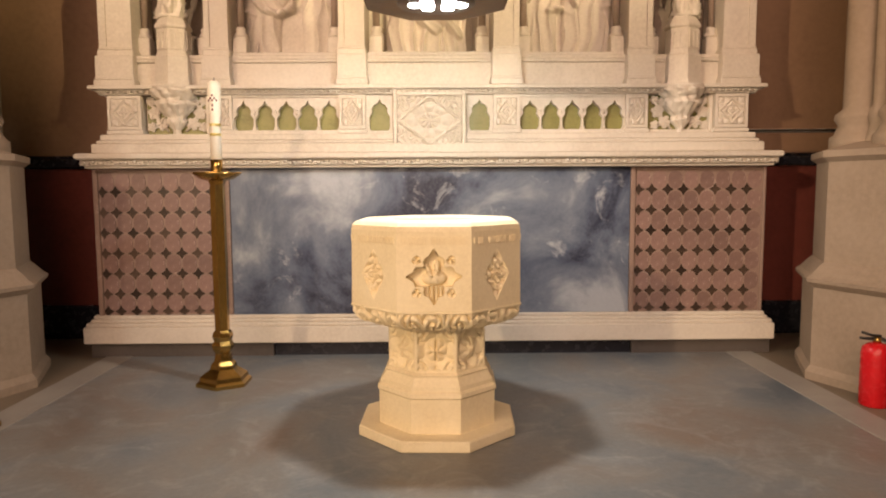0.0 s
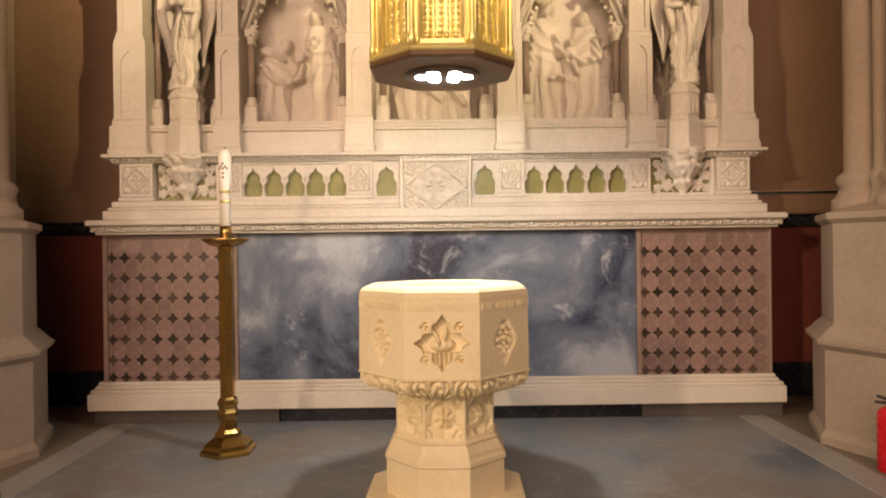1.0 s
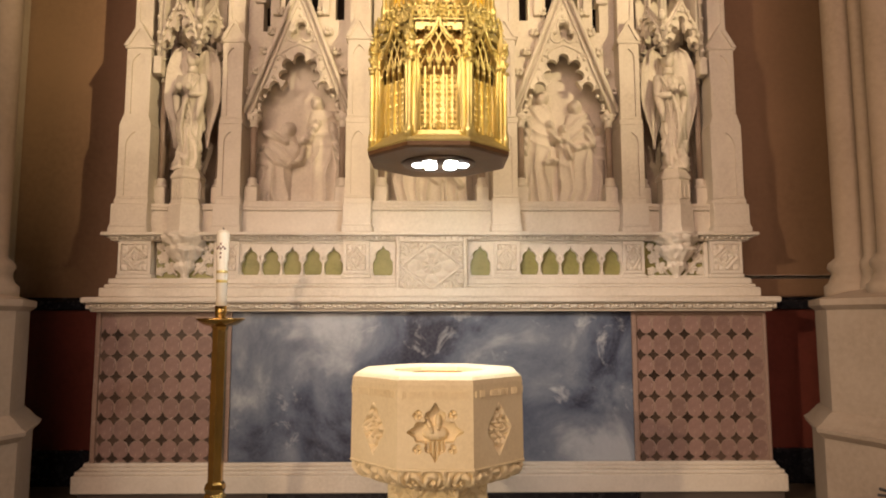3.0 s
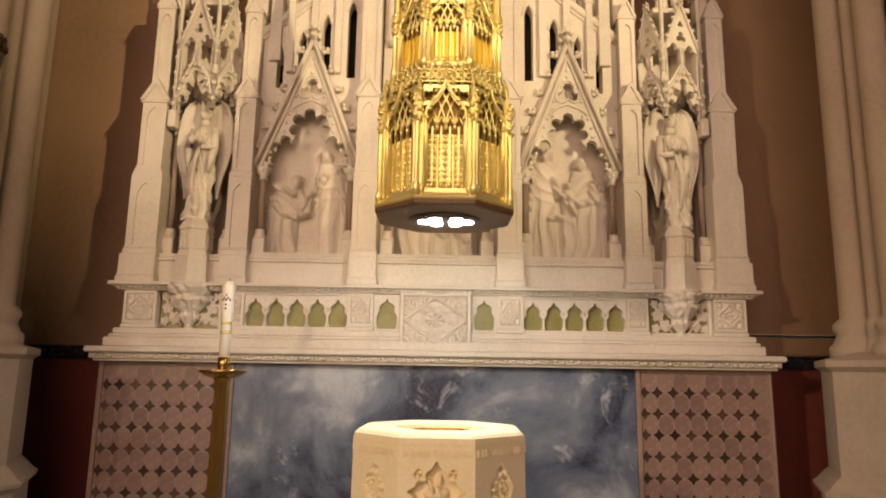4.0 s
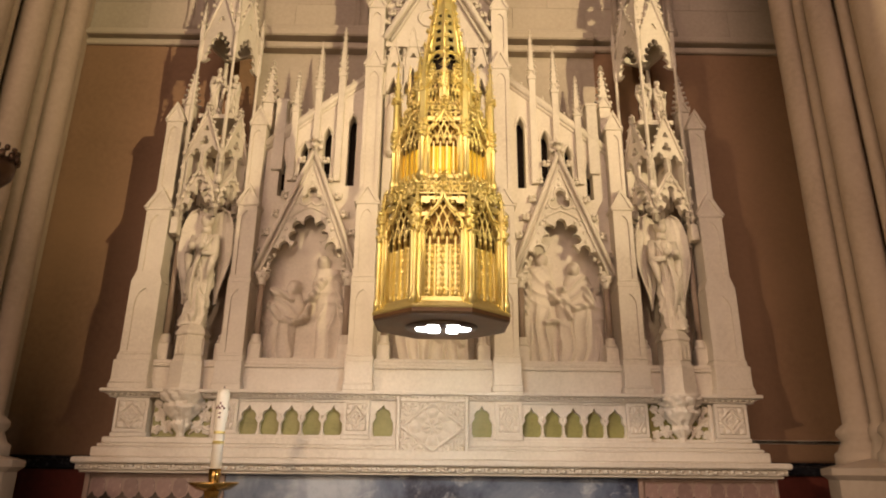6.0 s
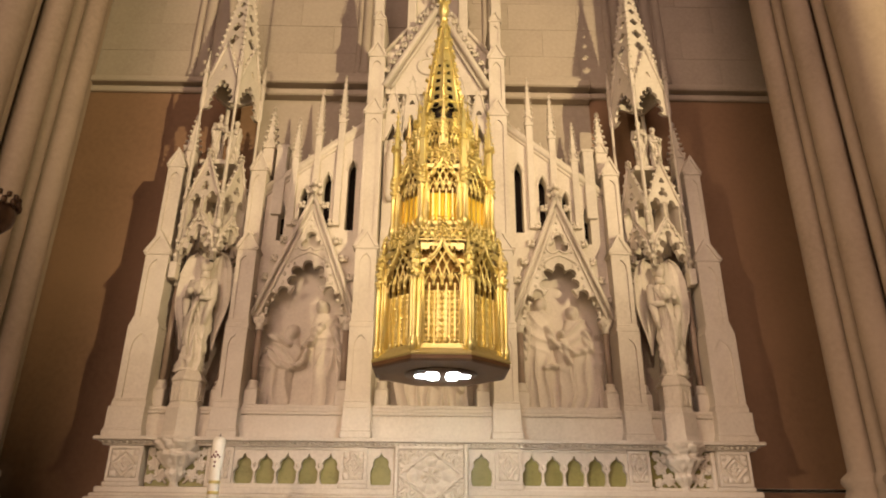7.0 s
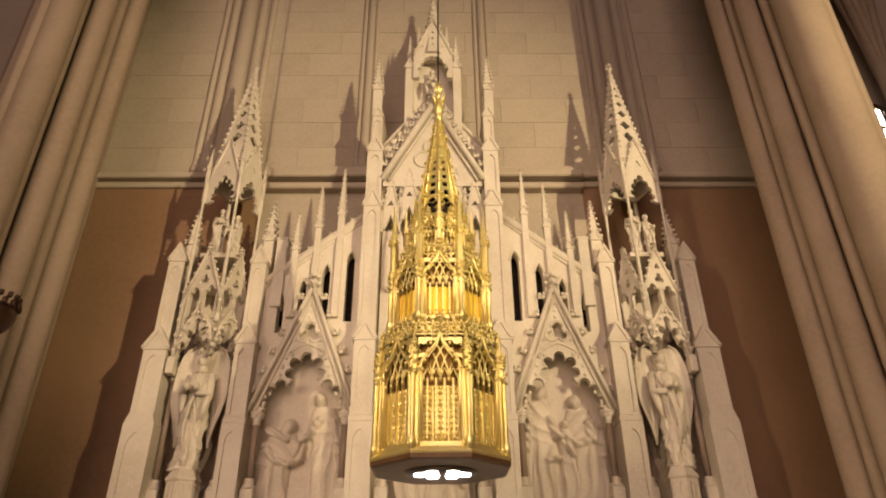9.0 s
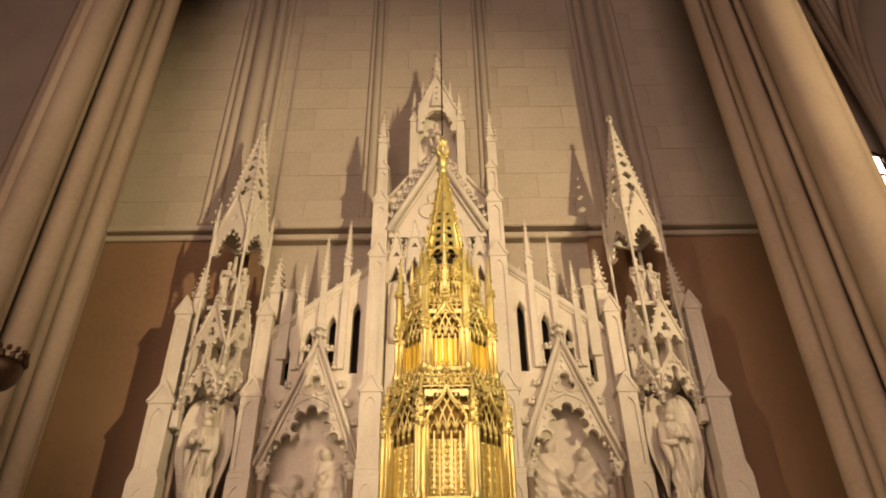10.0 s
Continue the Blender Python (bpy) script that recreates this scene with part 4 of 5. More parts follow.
for s in (-1, 1):
    cx = s * 1.875
    rp("niche_back", Geo().box(cx - 0.28, cx + 0.28, 5.50, 5.56, 2.215, 3.90), label="brown marble niche back", material=NICHE)
    for dx in (-0.225, 0.225):
        colonnette(cx + dx, 5.28, 2.215, 3.30, 0.024)
    # pedestal
    g = Geo().lathe(s * 1.845, 5.16, [(0.150, 1.985), (0.138, 2.02), (0.134, 2.19), (0.126, 2.20), (0.118, 2.225), (0.118, 2.385), (0.130, 2.395), (0.130, 2.41), (0.11, 2.44), (0.085, 2.475)], 6, 0, False)
    for k in (-1, 0, 1):
        fn = tower_face(k * 60 + 30, s * 1.845, 5.16, 0.1035)
        g.plate([(-0.048, 2.24), (0.048, 2.24), (0.048, 2.375), (-0.048, 2.375)], [arch(-0.022, 0.032, 2.25, 2.325, 2.36, 4), arch(0.022, 0.032, 2.25, 2.325, 2.36, 4)], -0.008, 0.004, fn)
    rp("pedestal", g, label="hexagonal statue pedestal with blind arches")
    half = 0.185
    cy = 5.27
    cano = rp("niche_canopy", Geo().box(cx - 0.12, cx + 0.12, 5.18, 5.40, 4.02, 4.05), label="spired openwork canopy over a statue niche")
    swing = -s * 26
    for turn in (45 + swing, -45 + swing, 135 + swing, -135 + swing):
        fn = tower_face(turn, cx, cy, half)
        w = half
        front = abs(turn - swing) == 45
        # lower storey: hanging cusped arch under a traceried gablet
        lobes = cusped(0, 0.118, 3.455, 3.645, 2, 0.034, 0.008)
        out = [(-w, 3.34), (-0.150, 3.34), (-0.150, 3.425)] + lobes + [(0.150, 3.425), (0.150, 3.34), (w, 3.34), (w, 3.87), (0.0, 4.31), (-w, 3.87)]
        holes = [foil(0, 4.03, 0.026, 0.024, 3, 90, 24), foil(0, 4.145, 0.016, 0.015, 3, 90, 18)]
        for sg in (-1, 1):
            q = ((0.014, 3.80), (0.128, 3.635), (0.140, 3.66), (0.140, 3.87), (0.148, 3.90), (0.136, 3.925), (0.112, 3.928), (0.106, 3.955), (0.077, 3.975), (0.048, 3.955), (0.042, 3.928), (0.020, 3.925), (0.008, 3.90), (0.014, 3.87))
            holes.append([(sg * x, z) for x, z in q])
        g = Geo().plate(out, holes if front else [], 0.0, 0.035, fn)
        for sg in (-1, 1):
            g.tube([(sg * w, -0.008, 3.87), (0, -0.008, 4.33)], 0.012, 6, fn=fn)
            for k in range(5):
                t = (k + 0.7) / 5.5
                g.bud((sg * w * (1 - t) + sg * 0.018, -0.008, 3.87 + 0.45 * t + 0.012), 0.018, 0.016, 0.016, fn)
            g.tube([(sg * 0.168, -0.006, 3.45), (sg * 0.13, -0.006, 3.59), (sg * 0.05, -0.006, 3.70), (0, -0.006, 3.79)], 0.011, 5, fn=fn)
            g.tube([(sg * 0.014, -0.004, 3.80), (sg * 0.014, -0.004, 3.94)], 0.006, 5, fn=fn)
            for k in range(5):
                g.bud((sg * (0.165 - 0.030 * k), -0.014, 3.47 + 0.060 * k), 0.021, 0.018, 0.019, fn)
                g.bud((sg * 0.185, -0.008, 3.42 + 0.13 * k), 0.018, 0.016, 0.022, fn)
        g.bud((0, -0.006, 3.72), 0.022, 0.018, 0.024, fn)
        g.finial(0, 0.0, 4.30, 0.045, fn)
        rp("gablet", g, cano, "pierced gablet")
        # upper storey
        w2 = half * 0.96
        head = lobed(0, ((-0.098, 4.895, 178), (-0.080, 4.965, 158), (-0.045, 5.025, 140)), (0, 5.075), 0.036)
        if front:
            out = [(-w2, 4.84), (-0.130, 4.84)] + head + [(0.130, 4.84), (w2, 4.84), (w2, 5.10), (0, 5.52), (-w2, 5.10)]
        else:
            out = [(-w2, 5.05), (w2, 5.05), (w2, 5.10), (0, 5.52), (-w2, 5.10)]
        g = Geo().plate(out, [foil(0, 5.24, 0.02, 0.018, 3, 90, 20)], 0.0, 0.03, tower_face(turn, cx, cy, w2))
        for sg in (-1, 1):
            g.tube([(sg * w2, -0.006, 5.06), (0, -0.006, 5.54)], 0.011, 6, fn=tower_face(turn, cx, cy, w2))
            for k in range(5):
                t = (k + 0.7) / 5.5
                g.bud((sg * w2 * (1 - t) + sg * 0.015, -0.006, 5.06 + 0.48 * t), 0.016, 0.015, 0.015, tower_face(turn, cx, cy, w2))
        rp("upper_gablet", g, cano, "upper pierced gablet")
        # spire side, leaning inward
        m = Matrix.Translation((cx, cy, 0)) @ Matrix.Rotation(radians(turn), 4, "Z")
        z0, z1 = 5.22, 6.62
        def lean(p, m=m):
            t = (p.z - z0) / (z1 - z0)
            return m @ Vector((p.x, p.y - 0.165 * (1 - t), p.z))
        holes = [foil(0, z, d, r, 3 if d < 0.02 else 4, 90, 20) for z, d, r in ((5.61, 0.034, 0.027), (5.77, 0.031, 0.025), (5.93, 0.025, 0.021), (6.07, 0.020, 0.016), (6.19, 0.015, 0.013), (6.30, 0.011, 0.010))]
        g = Geo().plate([(-0.165, z0), (0.165, z0), (0.006, z1), (-0.006, z1)], holes, 0.0, 0.022, lean)
        for k in range(15):
            t = (k + 3) / 18.5
            x = 0.165 * (1 - t)
            g.bud((x, 0.0, z0 + (z1 - z0) * t), 0.027 - 0.011 * t, 0.025 - 0.010 * t, 0.021, lean)
        rp("spire_side", g, cano, "pierced crocketed spire side")
    rp("spire_finial", Geo().finial(cx, cy, 6.58, 0.05), cano)
    r = half * math.sqrt(2)
    for k in range(4):
        a = radians(swing + 90 * k)
        dx, dy = r * math.sin(a), -r * math.cos(a)
        g = Geo()
        x, y = cx + dx * 0.985, cy + dy * 0.985
        foot = 3.34 if k else 3.66
        g.lathe(x, y, [(0.017, foot), (0.017, 4.30), (0.022, 4.31), (0.022, 4.36), (0.013, 4.40), (0.013, 4.84), (0.022, 4.88), (0.018, 5.10)], 8)
        g.bud((x, y, foot - 0.01), 0.036, 0.036, 0.04)
        g.pinnacle(x, y, 5.06, 0.036, 0.16, 0.26, 4)
        if k in (1, 3):
            g.box(x - 0.03, x + 0.03, y - 0.03, y + 0.06, 3.22, 3.36, 0.006)
        rp("corner_post", g, cano, "slender corner post")
    g = Geo().box(cx - 0.15, cx + 0.15, cy - 0.15, cy + 0.15, 4.26, 4.30)
    rp("canopy_floor", g, cano)

# central bay
rp("central_sill", Geo().box(-0.46, 0.46, 5.17, 5.50, 2.215, 2.24, 0.005))
g = Geo()
carving(g, -0.33, 0.33, 2.24, 3.55, 5.46, 0.15, figure_relief([(-0.14, 0.7, 0.16, 0.1), (0.16, 0.85, 0.14, -0.05), (0.0, 0.4, 0.14, 0.0)], [(-0.1, 0.3, 0.06, 0.2, 0.04), (0.1, 0.3, 0.22, 0.16, 0.04)], 0.66, 1.31, 9.0), 90, 150)
for f in range(len(g.s)):
    g.s[f] = True
rp("relief_panel", g, label="low relief of draped forms", material=MARBLE_RELIEF)
for dx in (-0.39, 0.39):
    colonnette(dx, 5.24, 2.215, 3.45)
opening = arch(0, 0.70, 3.45, 3.47, 3.98, lobes=4, bulge=0.05)
opening = [p if p[1] > 3.4505 else (p[0], 3.4505) for p in opening]
g = Geo().plate([(-0.46, 3.45), opening[0]] + list(reversed(opening[2:])) + [opening[1], (0.46, 3.45), (0.46, 4.60), (-0.46, 4.60)], [], 5.26, 5.36)
g.tube([(x, 5.255, z) for x, z in arch(0, 0.80, 3.46, 3.47, 4.10, 12)[2:]], 0.022, 6)
rp("central_arch", g, label="cusped central arch")
rp("central_back", Geo().box(-0.48, 0.48, 5.42, 5.60, 3.40, 5.40))
for s in (-1, 1):
    for x, z in ((0.39, 4.62), (0.22, 4.72), (0.07, 4.72)):
        g = Geo()
        g.plate([(s * x - 0.065, z - 0.02)] + [(s * x - 0.05, z - 0.02), (s * x, z + 0.13), (s * x + 0.05, z - 0.02)] + [(s * x + 0.065, z - 0.02), (s * x + 0.065, z + 0.24), (s * x, z + 0.52), (s * x - 0.065, z + 0.24)], [foil(s * x, z + 0.25, 0.016, 0.014, 3, 90, 18)], 5.21, 5.25)
        for sg in (-1, 1):
            g.tube([(s * x + sg * 0.065, 5.205, z + 0.24), (s * x, 5.205, z + 0.54)], 0.010, 5)
            for k in range(4):
                g.bud((s * x + sg * (0.07 - 0.014 * k), 5.205, z + 0.27 + 0.07 * k), 0.014)
            g.pinnacle(s * x + sg * 0.08, 5.23, z - 0.05, 0.028, 0.28, 0.22, 3)
        g.finial(s * x, 5.23, z + 0.52, 0.04)
        rp("tabernacle_gablet", g, label="small openwork gablet")
    g = Geo().lathe(s * 0.39, 5.24, [(0.03, 3.98), (0.055, 4.03), (0.055, 4.07), (0.05, 4.10), (0.055, 4.30), (0.045, 4.45), (0.03, 4.50), (0.034, 4.55), (0.02, 4.59)], 10)
    rp("niche_column", g)
# great central gable
out = [(-0.47, 5.06), (0.47, 5.06), (0.47, 5.14), (0, 6.0), (-0.47, 5.14)]
g = Geo().plate(out, [], 5.20, 5.28)
g.tube([(x, 5.196, z) for x, z in foil(0, 5.42, 0.10, 0.09, 3, 90, 36)], 0.014, 6, True)
for side in (-1, 1):
    a, b = Vector((side * 0.48, 5.17, 5.12)), Vector((0, 5.17, 6.04))
    g.tube([a, b], 0.034, 6)
    g.tube([a + Vector((-side * 0.06, 0.01, -0.01)), b + Vector((0, 0.01, -0.13))], 0.014, 6)
    for k in range(9):
        p = a.lerp(b, (k + 0.6) / 9.6)
        g.crocket((p.x + side * 0.025, p.y + 0.02, p.z + 0.025), 0.055, side)
g.finial(0, 5.20, 6.0, 0.09)
rp("central_gable", g, label="great central gable with leaf crockets")
# flanking half-screens and the topmost niche
for s in (-1, 1):
    g = Geo().plate([(s * 0.50, 5.10), (s * 0.10, 5.10), (s * 0.10, 6.20), (s * 0.50, 5.66)], [arch(s * x, 0.05, 5.3, z - 0.05, z, 4) for x, z in ((0.42, 5.62), (0.34, 5.72), (0.26, 5.82))], 5.40, 5.46)
    g.tube([(s * 0.50, 5.39, 5.68), (s * 0.10, 5.39, 6.22)], 0.022, 6)
    rp("upper_screen", g, label="raking upper screen")
    g = Geo().box(s * 0.255 - 0.045, s * 0.255 + 0.045, 5.36, 5.50, 5.60, 6.72, 0.006)
    g.gablet(s * 0.255, 5.355, 0.095, 6.72, 0.12, 0.13)
    g.pinnacle(s * 0.255, 5.43, 6.72, 0.05, 0.22, 0.34, 5)
    rp("niche_pier", g, label="pier of the topmost niche")
    rp("side_pinnacle", Geo().pinnacle(s * 0.155, 5.36, 6.70, 0.045, 0.30, 0.38, 5), label="crocketed pinnacle")
rp("top_niche_back", Geo().box(-0.26, 0.26, 5.50, 5.56, 5.6, 6.95))
head = arch(0, 0.30, 6.55, 6.62, 6.86, lobes=2, bulge=0.03)
head = [p if p[1] > 6.5505 else (p[0], 6.5505) for p in head]
g = Geo().plate([(-0.21, 6.55), head[0]] + list(reversed(head[2:])) + [head[1], (0.21, 6.55), (0.21, 6.88), (0, 7.40), (-0.21, 6.88)], [foil(0, 7.04, 0.024, 0.02, 3, 90, 20)], 5.33, 5.38)
for sg in (-1, 1):
    g.tube([(sg * 0.21, 5.325, 6.88), (0, 5.325, 7.42)], 0.014, 6)
    for k in range(5):
        t = (k + 0.7) / 5.6
        g.bud((sg * (0.225 - 0.21 * t), 5.325, 6.88 + 0.52 * t), 0.02)
g.lathe(0, 5.43, [(0.15, 6.9), (0.012, 7.86)], 8, 22.5, False)
for k in range(8):
    t = (k + 1) / 9
    for a in range(8):
        q = (0.15 * (1 - t) + 0.012)
        g.bud((q * math.sin(a * math.pi / 4), 5.43 - q * math.cos(a * math.pi / 4), 6.9 + 0.95 * t), 0.014)
g.finial(0, 5.43, 7.80, 0.06)
rp("top_canopy", g, label="spired canopy over the topmost niche")


# ---- statues ----
def statue(name, label, at, h, seed, wings=False, turn=0.0):
    """A draped standing form, one plain mesh."""
    g = Geo()
    rnd = random.Random(seed)
    ph = rnd.uniform(0, 6)
    nz, na = 80, 72
    def body(u, v):
        a, t = 2 * math.pi * u, v
        z = h * 0.86 * t
        wide = 0.112 - 0.030 * smooth_step(0, 0.35, t) + 0.028 * math.exp(-((t - 0.76) / 0.14) ** 2) - 0.10 * smooth_step(0.88, 1.0, t)
        deep = wide * 0.80
        f = noise.noise(Vector((math.cos(a) * 1.6 + seed, math.sin(a) * 1.6, t * 2.6)))
        g2 = noise.noise(Vector((math.cos(a) * 4 + seed, math.sin(a) * 4, t * 5)))
        ridge = 1 - abs(math.sin(a * 4.5 + ph + 5 * f + 7 * t * math.sin(ph + 2 * t)))
        fold = 0.040 * (ridge ** 1.8 - 0.35) * (1.1 - 0.55 * t) + 0.014 * g2 + 0.010 * math.sin(a * 2 + 10 * t + ph)
        sway = 0.018 * math.sin(t * 3.2 + ph)
        k = h
        return (k * ((wide + fold) * math.sin(a)) + k * sway, -k * (deep + fold) * math.cos(a), z)
    g.grid(na, nz, body)
    sw = h * 0.018 * math.sin(3.2 + ph)
    g.bud((sw, -h * 0.02, h * 0.925), h * 0.044, h * 0.050, h * 0.06, rows=8, seg=12)
    g.bud((sw, 0.004 * h, h * 0.94), h * 0.052, h * 0.052, h * 0.062, rows=7, seg=12)
    g.lathe(sw, 0, [(h * 0.045, h * 0.82), (h * 0.035, h * 0.88)], 10)
    for sd in (-1, 1):
        el = Vector((sd * h * 0.112 + sw, -h * 0.04, h * 0.61))
        g.tube([(sd * h * 0.09 + sw, 0, h * 0.79), el, (sd * h * 0.05 + sw, -h * 0.15, h * (0.68 if sd * math.sin(ph) > 0 else 0.60))], h * 0.031, 8, taper=[1.2, 1.3, 0.7])
        g.tube([el, (sd * h * 0.095 + sw, -h * 0.06, h * 0.50), (sd * h * 0.08 + sw, -h * 0.06, h * 0.40)], h * 0.030, 8, taper=[1.2, 1.0, 0.4])
        g.bud((sd * h * 0.04 + sw, -h * 0.155, h * 0.655), h * 0.035, h * 0.03, h * 0.035, rows=5, seg=8)
    sd = 1 if math.sin(ph) > 0 else -1
    for q in range(4):
        d = q * 0.022
        g.tube([(sw - sd * h * (0.085 - d), -h * 0.055, h * (0.77 - d)), (sw - sd * h * (0.02 - d * 0.5), -h * 0.105, h * (0.60 - d)), (sw + sd * h * (0.06 - d * 0.3), -h * 0.09, h * (0.44 - d * 1.5)), (sw + sd * h * (0.085 - d), -h * 0.075, h * (0.26 - d * 2))], h * 0.014, 6, taper=[0.8, 1.2, 1.3, 0.6])
    g.lathe(0, 0, [(h * 0.10, -0.004), (h * 0.105, h * 0.015), (h * 0.095, h * 0.02)], 12)
    if wings:
        for sd in (-1, 1):
            def wing(u, v, sd=sd):
                t = v
                z = h * (0.20 + 0.87 * t)
                crown = math.sqrt(max(0.0, 1 - (max(0.0, t - 0.70) / 0.30) ** 2))
                mid = 0.125 - 0.02 * smooth_step(0.3, 1.0, t)
                half = (0.022 + 0.100 * smooth_step(0.0, 0.55, t)) * crown
                x = sd * h * (mid + half * (2 * u - 1))
                y = h * (0.075 - 0.05 * u * u) + 0.004 * math.sin(22 * u + 3 * t) + 0.012 * (1 - u)
                return (x, y, z)
            g.grid(14, 30, wing)
            def wing_back(u, v, w=wing):
                p = w(u, v)
                return (p[0], p[1] + 0.014 + 0.02 * (1 - u), p[2])
            g.grid(14, 30, wing_back)
            edge = [wing(1.0, k / 20) for k in range(21)]
            g.tube([(x, y + 0.008, z) for x, y, z in edge], 0.007, 6)
    ob = part(name, g, MARBLE)
    ob.matrix_world = pose(*at, 0, 0, turn)
    return tagged(ob, label, "statue", "winged statues in the niches" if wings else "statuettes under the canopies")


for s in (-1, 1):
    statue("winged_statue", "white marble winged statue in draped robes on a pedestal", (CX + s * 1.855, 5.17, 2.472), 0.93, 3 + s, True, s * 6)
    statue("statuette", "small marble draped statuette under an openwork canopy", (CX + s * 1.875 - 0.05, 5.20, 4.302), 0.50, 11 + s, False, s * -20)
    statue("statuette", "small marble draped statuette under an openwork canopy", (CX + s * 1.875 + 0.09, 5.24, 4.302), 0.46, 15 + s, False, s * 25)
statue("statuette", "small marble draped statuette in the topmost niche", (CX, 5.42, 6.12), 0.62, 21)
rp("statuette_base", Geo().box(-0.12, 0.12, 5.34, 5.50, 5.95, 6.118, 0.006))

# ---- font ----
FX, FY = 0.062, 3.62
font = thing("baptismal_font", "octagonal carved limestone baptismal font", "font", (FX, FY, 0.006))
font.rotation_euler = (0, 0, radians(-2.0))


def oct_wall(g, prof, fun, nu=20, faces=range(8)):
    """Eight flat sides by (apothem, z), moved outward by fun(side, u, v)."""
    n = len(prof) - 1
    for k in faces:
        rot = Matrix.Rotation(k * math.pi / 4, 4, "Z")
        def at(u, v, k=k, rot=rot):
            i = min(n, round(v * n))
            a, z = prof[i]
            e = 0.0 if u < 1e-6 or u > 1 - 1e-6 or i in (0, n) else 1.0
            d = a + e * fun(k, 2 * u - 1, 2 * v - 1)
            return rot @ Vector(((2 * u - 1) * a * TAN, -d, z))
        g.grid(nu, n, at, False)
    return g


def line(a0, z0, a1, z1, n):
    return [(a0 + (a1 - a0) * k / n, z0 + (z1 - z0) * k / n) for k in range(n + 1)]


def scroll(u, v):
    """Height of a running leaf scroll."""
    q = (u + 1) * 1.5
    x, y = (q - math.floor(q) - 0.5) * 2, v * 1.05
    if int(math.floor(q)) % 2:
        y = -y
    d, a = math.hypot(x, y), math.atan2(y, x)
    return 0.15 + 0.85 * abs(math.sin(5.5 * d + a)) ** 0.6 * (0.55 + 0.45 * abs(math.cos(2.5 * a + 2 * d)))


part("slab", Geo().octa(0, 0, [(0.385, 0.0), (0.392, 0.006), (0.392, 0.05), (0.385, 0.056)]), FONT_STONE, font, "octagonal floor slab")
part("base", Geo().octa(0, 0, [(0.292, 0.056), (0.292, 0.225), (0.300, 0.235), (0.298, 0.255), (0.285, 0.265), (0.282, 0.285), (0.262, 0.315), (0.258, 0.325), (0.262, 0.335), (0.245, 0.346)]), FONT_STONE, font, "moulded base")
g = Geo()
oct_wall(g, line(0.243, 0.345, 0.243, 0.56, 26), lambda k, u, v: 0.034 * (flower(u, v, k) - 0.9) if max(abs(u), abs(v)) < 0.97 else 0.0, 22)
part("stem", g, FONT_STONE, font, "octagonal stem with carved leaf panels", weld=True)
g = Geo()
prof = [(0.243, 0.558), (0.262, 0.566)] + [(0.262 + 0.150 * math.sin(t * math.pi / 2 / 24), 0.566 + 0.100 * (1 - math.cos(t * math.pi / 2 / 24))) for t in range(1, 25)] + [(0.418, 0.668), (0.420, 0.676), (0.415, 0.680)]
oct_wall(g, prof, lambda k, u, v: 0.048 * (scroll(u, v) - 0.75) if v < 0.80 else 0.0, 60)
part("carved_rim", g, FONT_STONE, font, "undercut band of carved leaves", weld=True)


def bowl_side(k, u, v):
    """Carving on one side of the bowl."""
    if k % 2 == 0:
        x, y = u, (v + 0.05) * 0.98
        d, a = math.hypot(x, y), math.atan2(y, x)
        f = abs((a + math.pi / 4) % (math.pi / 2) - math.pi / 4) / (math.pi / 4)
        star = 0.56 + 0.20 * max(0.0, 1 - f / 0.32) ** 1.4 - 0.17 * smooth_step(0.55, 1.0, f)
        if d < star:
            h = -0.048
            bx, by = x / 0.34, (y + 0.06) / 0.20
            q = bx * bx + by * by
            if q < 1:
                h += 0.040 * math.sqrt(1 - q) + 0.002 * math.sin(30 * x + 6 * y)
            q = ((x - 0.08) / 0.09) ** 2 + ((y - 0.24) / 0.20) ** 2
            if q < 1:
                h += 0.034 * math.sqrt(1 - q)
            q = ((x + 0.18 + 0.5 * (y - 0.2)) / 0.08) ** 2 + ((y - 0.18) / 0.22) ** 2
            if q < 1:
                h += 0.028 * math.sqrt(1 - q)
            if y < -0.26:
                h += 0.030 * abs(math.sin(26 * x))
            return h
        for sx in (-1, 1):
            for sy in (-1, 1):
                q = math.hypot(x - sx * 0.46, y - sy * 0.44)
                if q < 0.13:
                    return -0.022 * abs(math.cos(1.5 * math.atan2(y - sy * 0.44, x - sx * 0.46) + 1)) * math.sin(math.pi * q / 0.13)
        return 0.0
    x, y = u * 1.75, (v + 0.06) * 1.22
    d = abs(x) + abs(y)
    if d < 0.88:
        return -0.034 + 0.034 * abs(math.cos(4 * math.atan2(y, x * 1.2))) ** 0.5 * abs(math.sin(9.0 * d + 0.6)) ** 0.7
    return 0.0


g = Geo()
oct_wall(g, line(0.415, 0.68, 0.412, 1.015, 96), bowl_side, 96)
part("bowl", g, FONT_STONE, font, "eight-sided bowl with carved star and lozenge panels", weld=True)
g = Geo()
rnd = random.Random(5)
for k in range(8):
    rot = Matrix.Rotation(k * math.pi / 4, 4, "Z")
    x = -0.155
    while x < 0.150:
        w = rnd.choice((0.006, 0.006, 0.009, 0.013))
        hgt = rnd.choice((0.026, 0.030, 0.034))
        if rnd.random() > 0.14:
            g.box(x, x + w, -0.4175, -0.408, 1.003 - hgt / 2, 1.003 + hgt / 2, 0, lambda p, rot=rot: rot @ p)
        x += w + 0.0055
part("raised_band", g, FONT_STONE, font, "band of worn raised marks", "stuff")
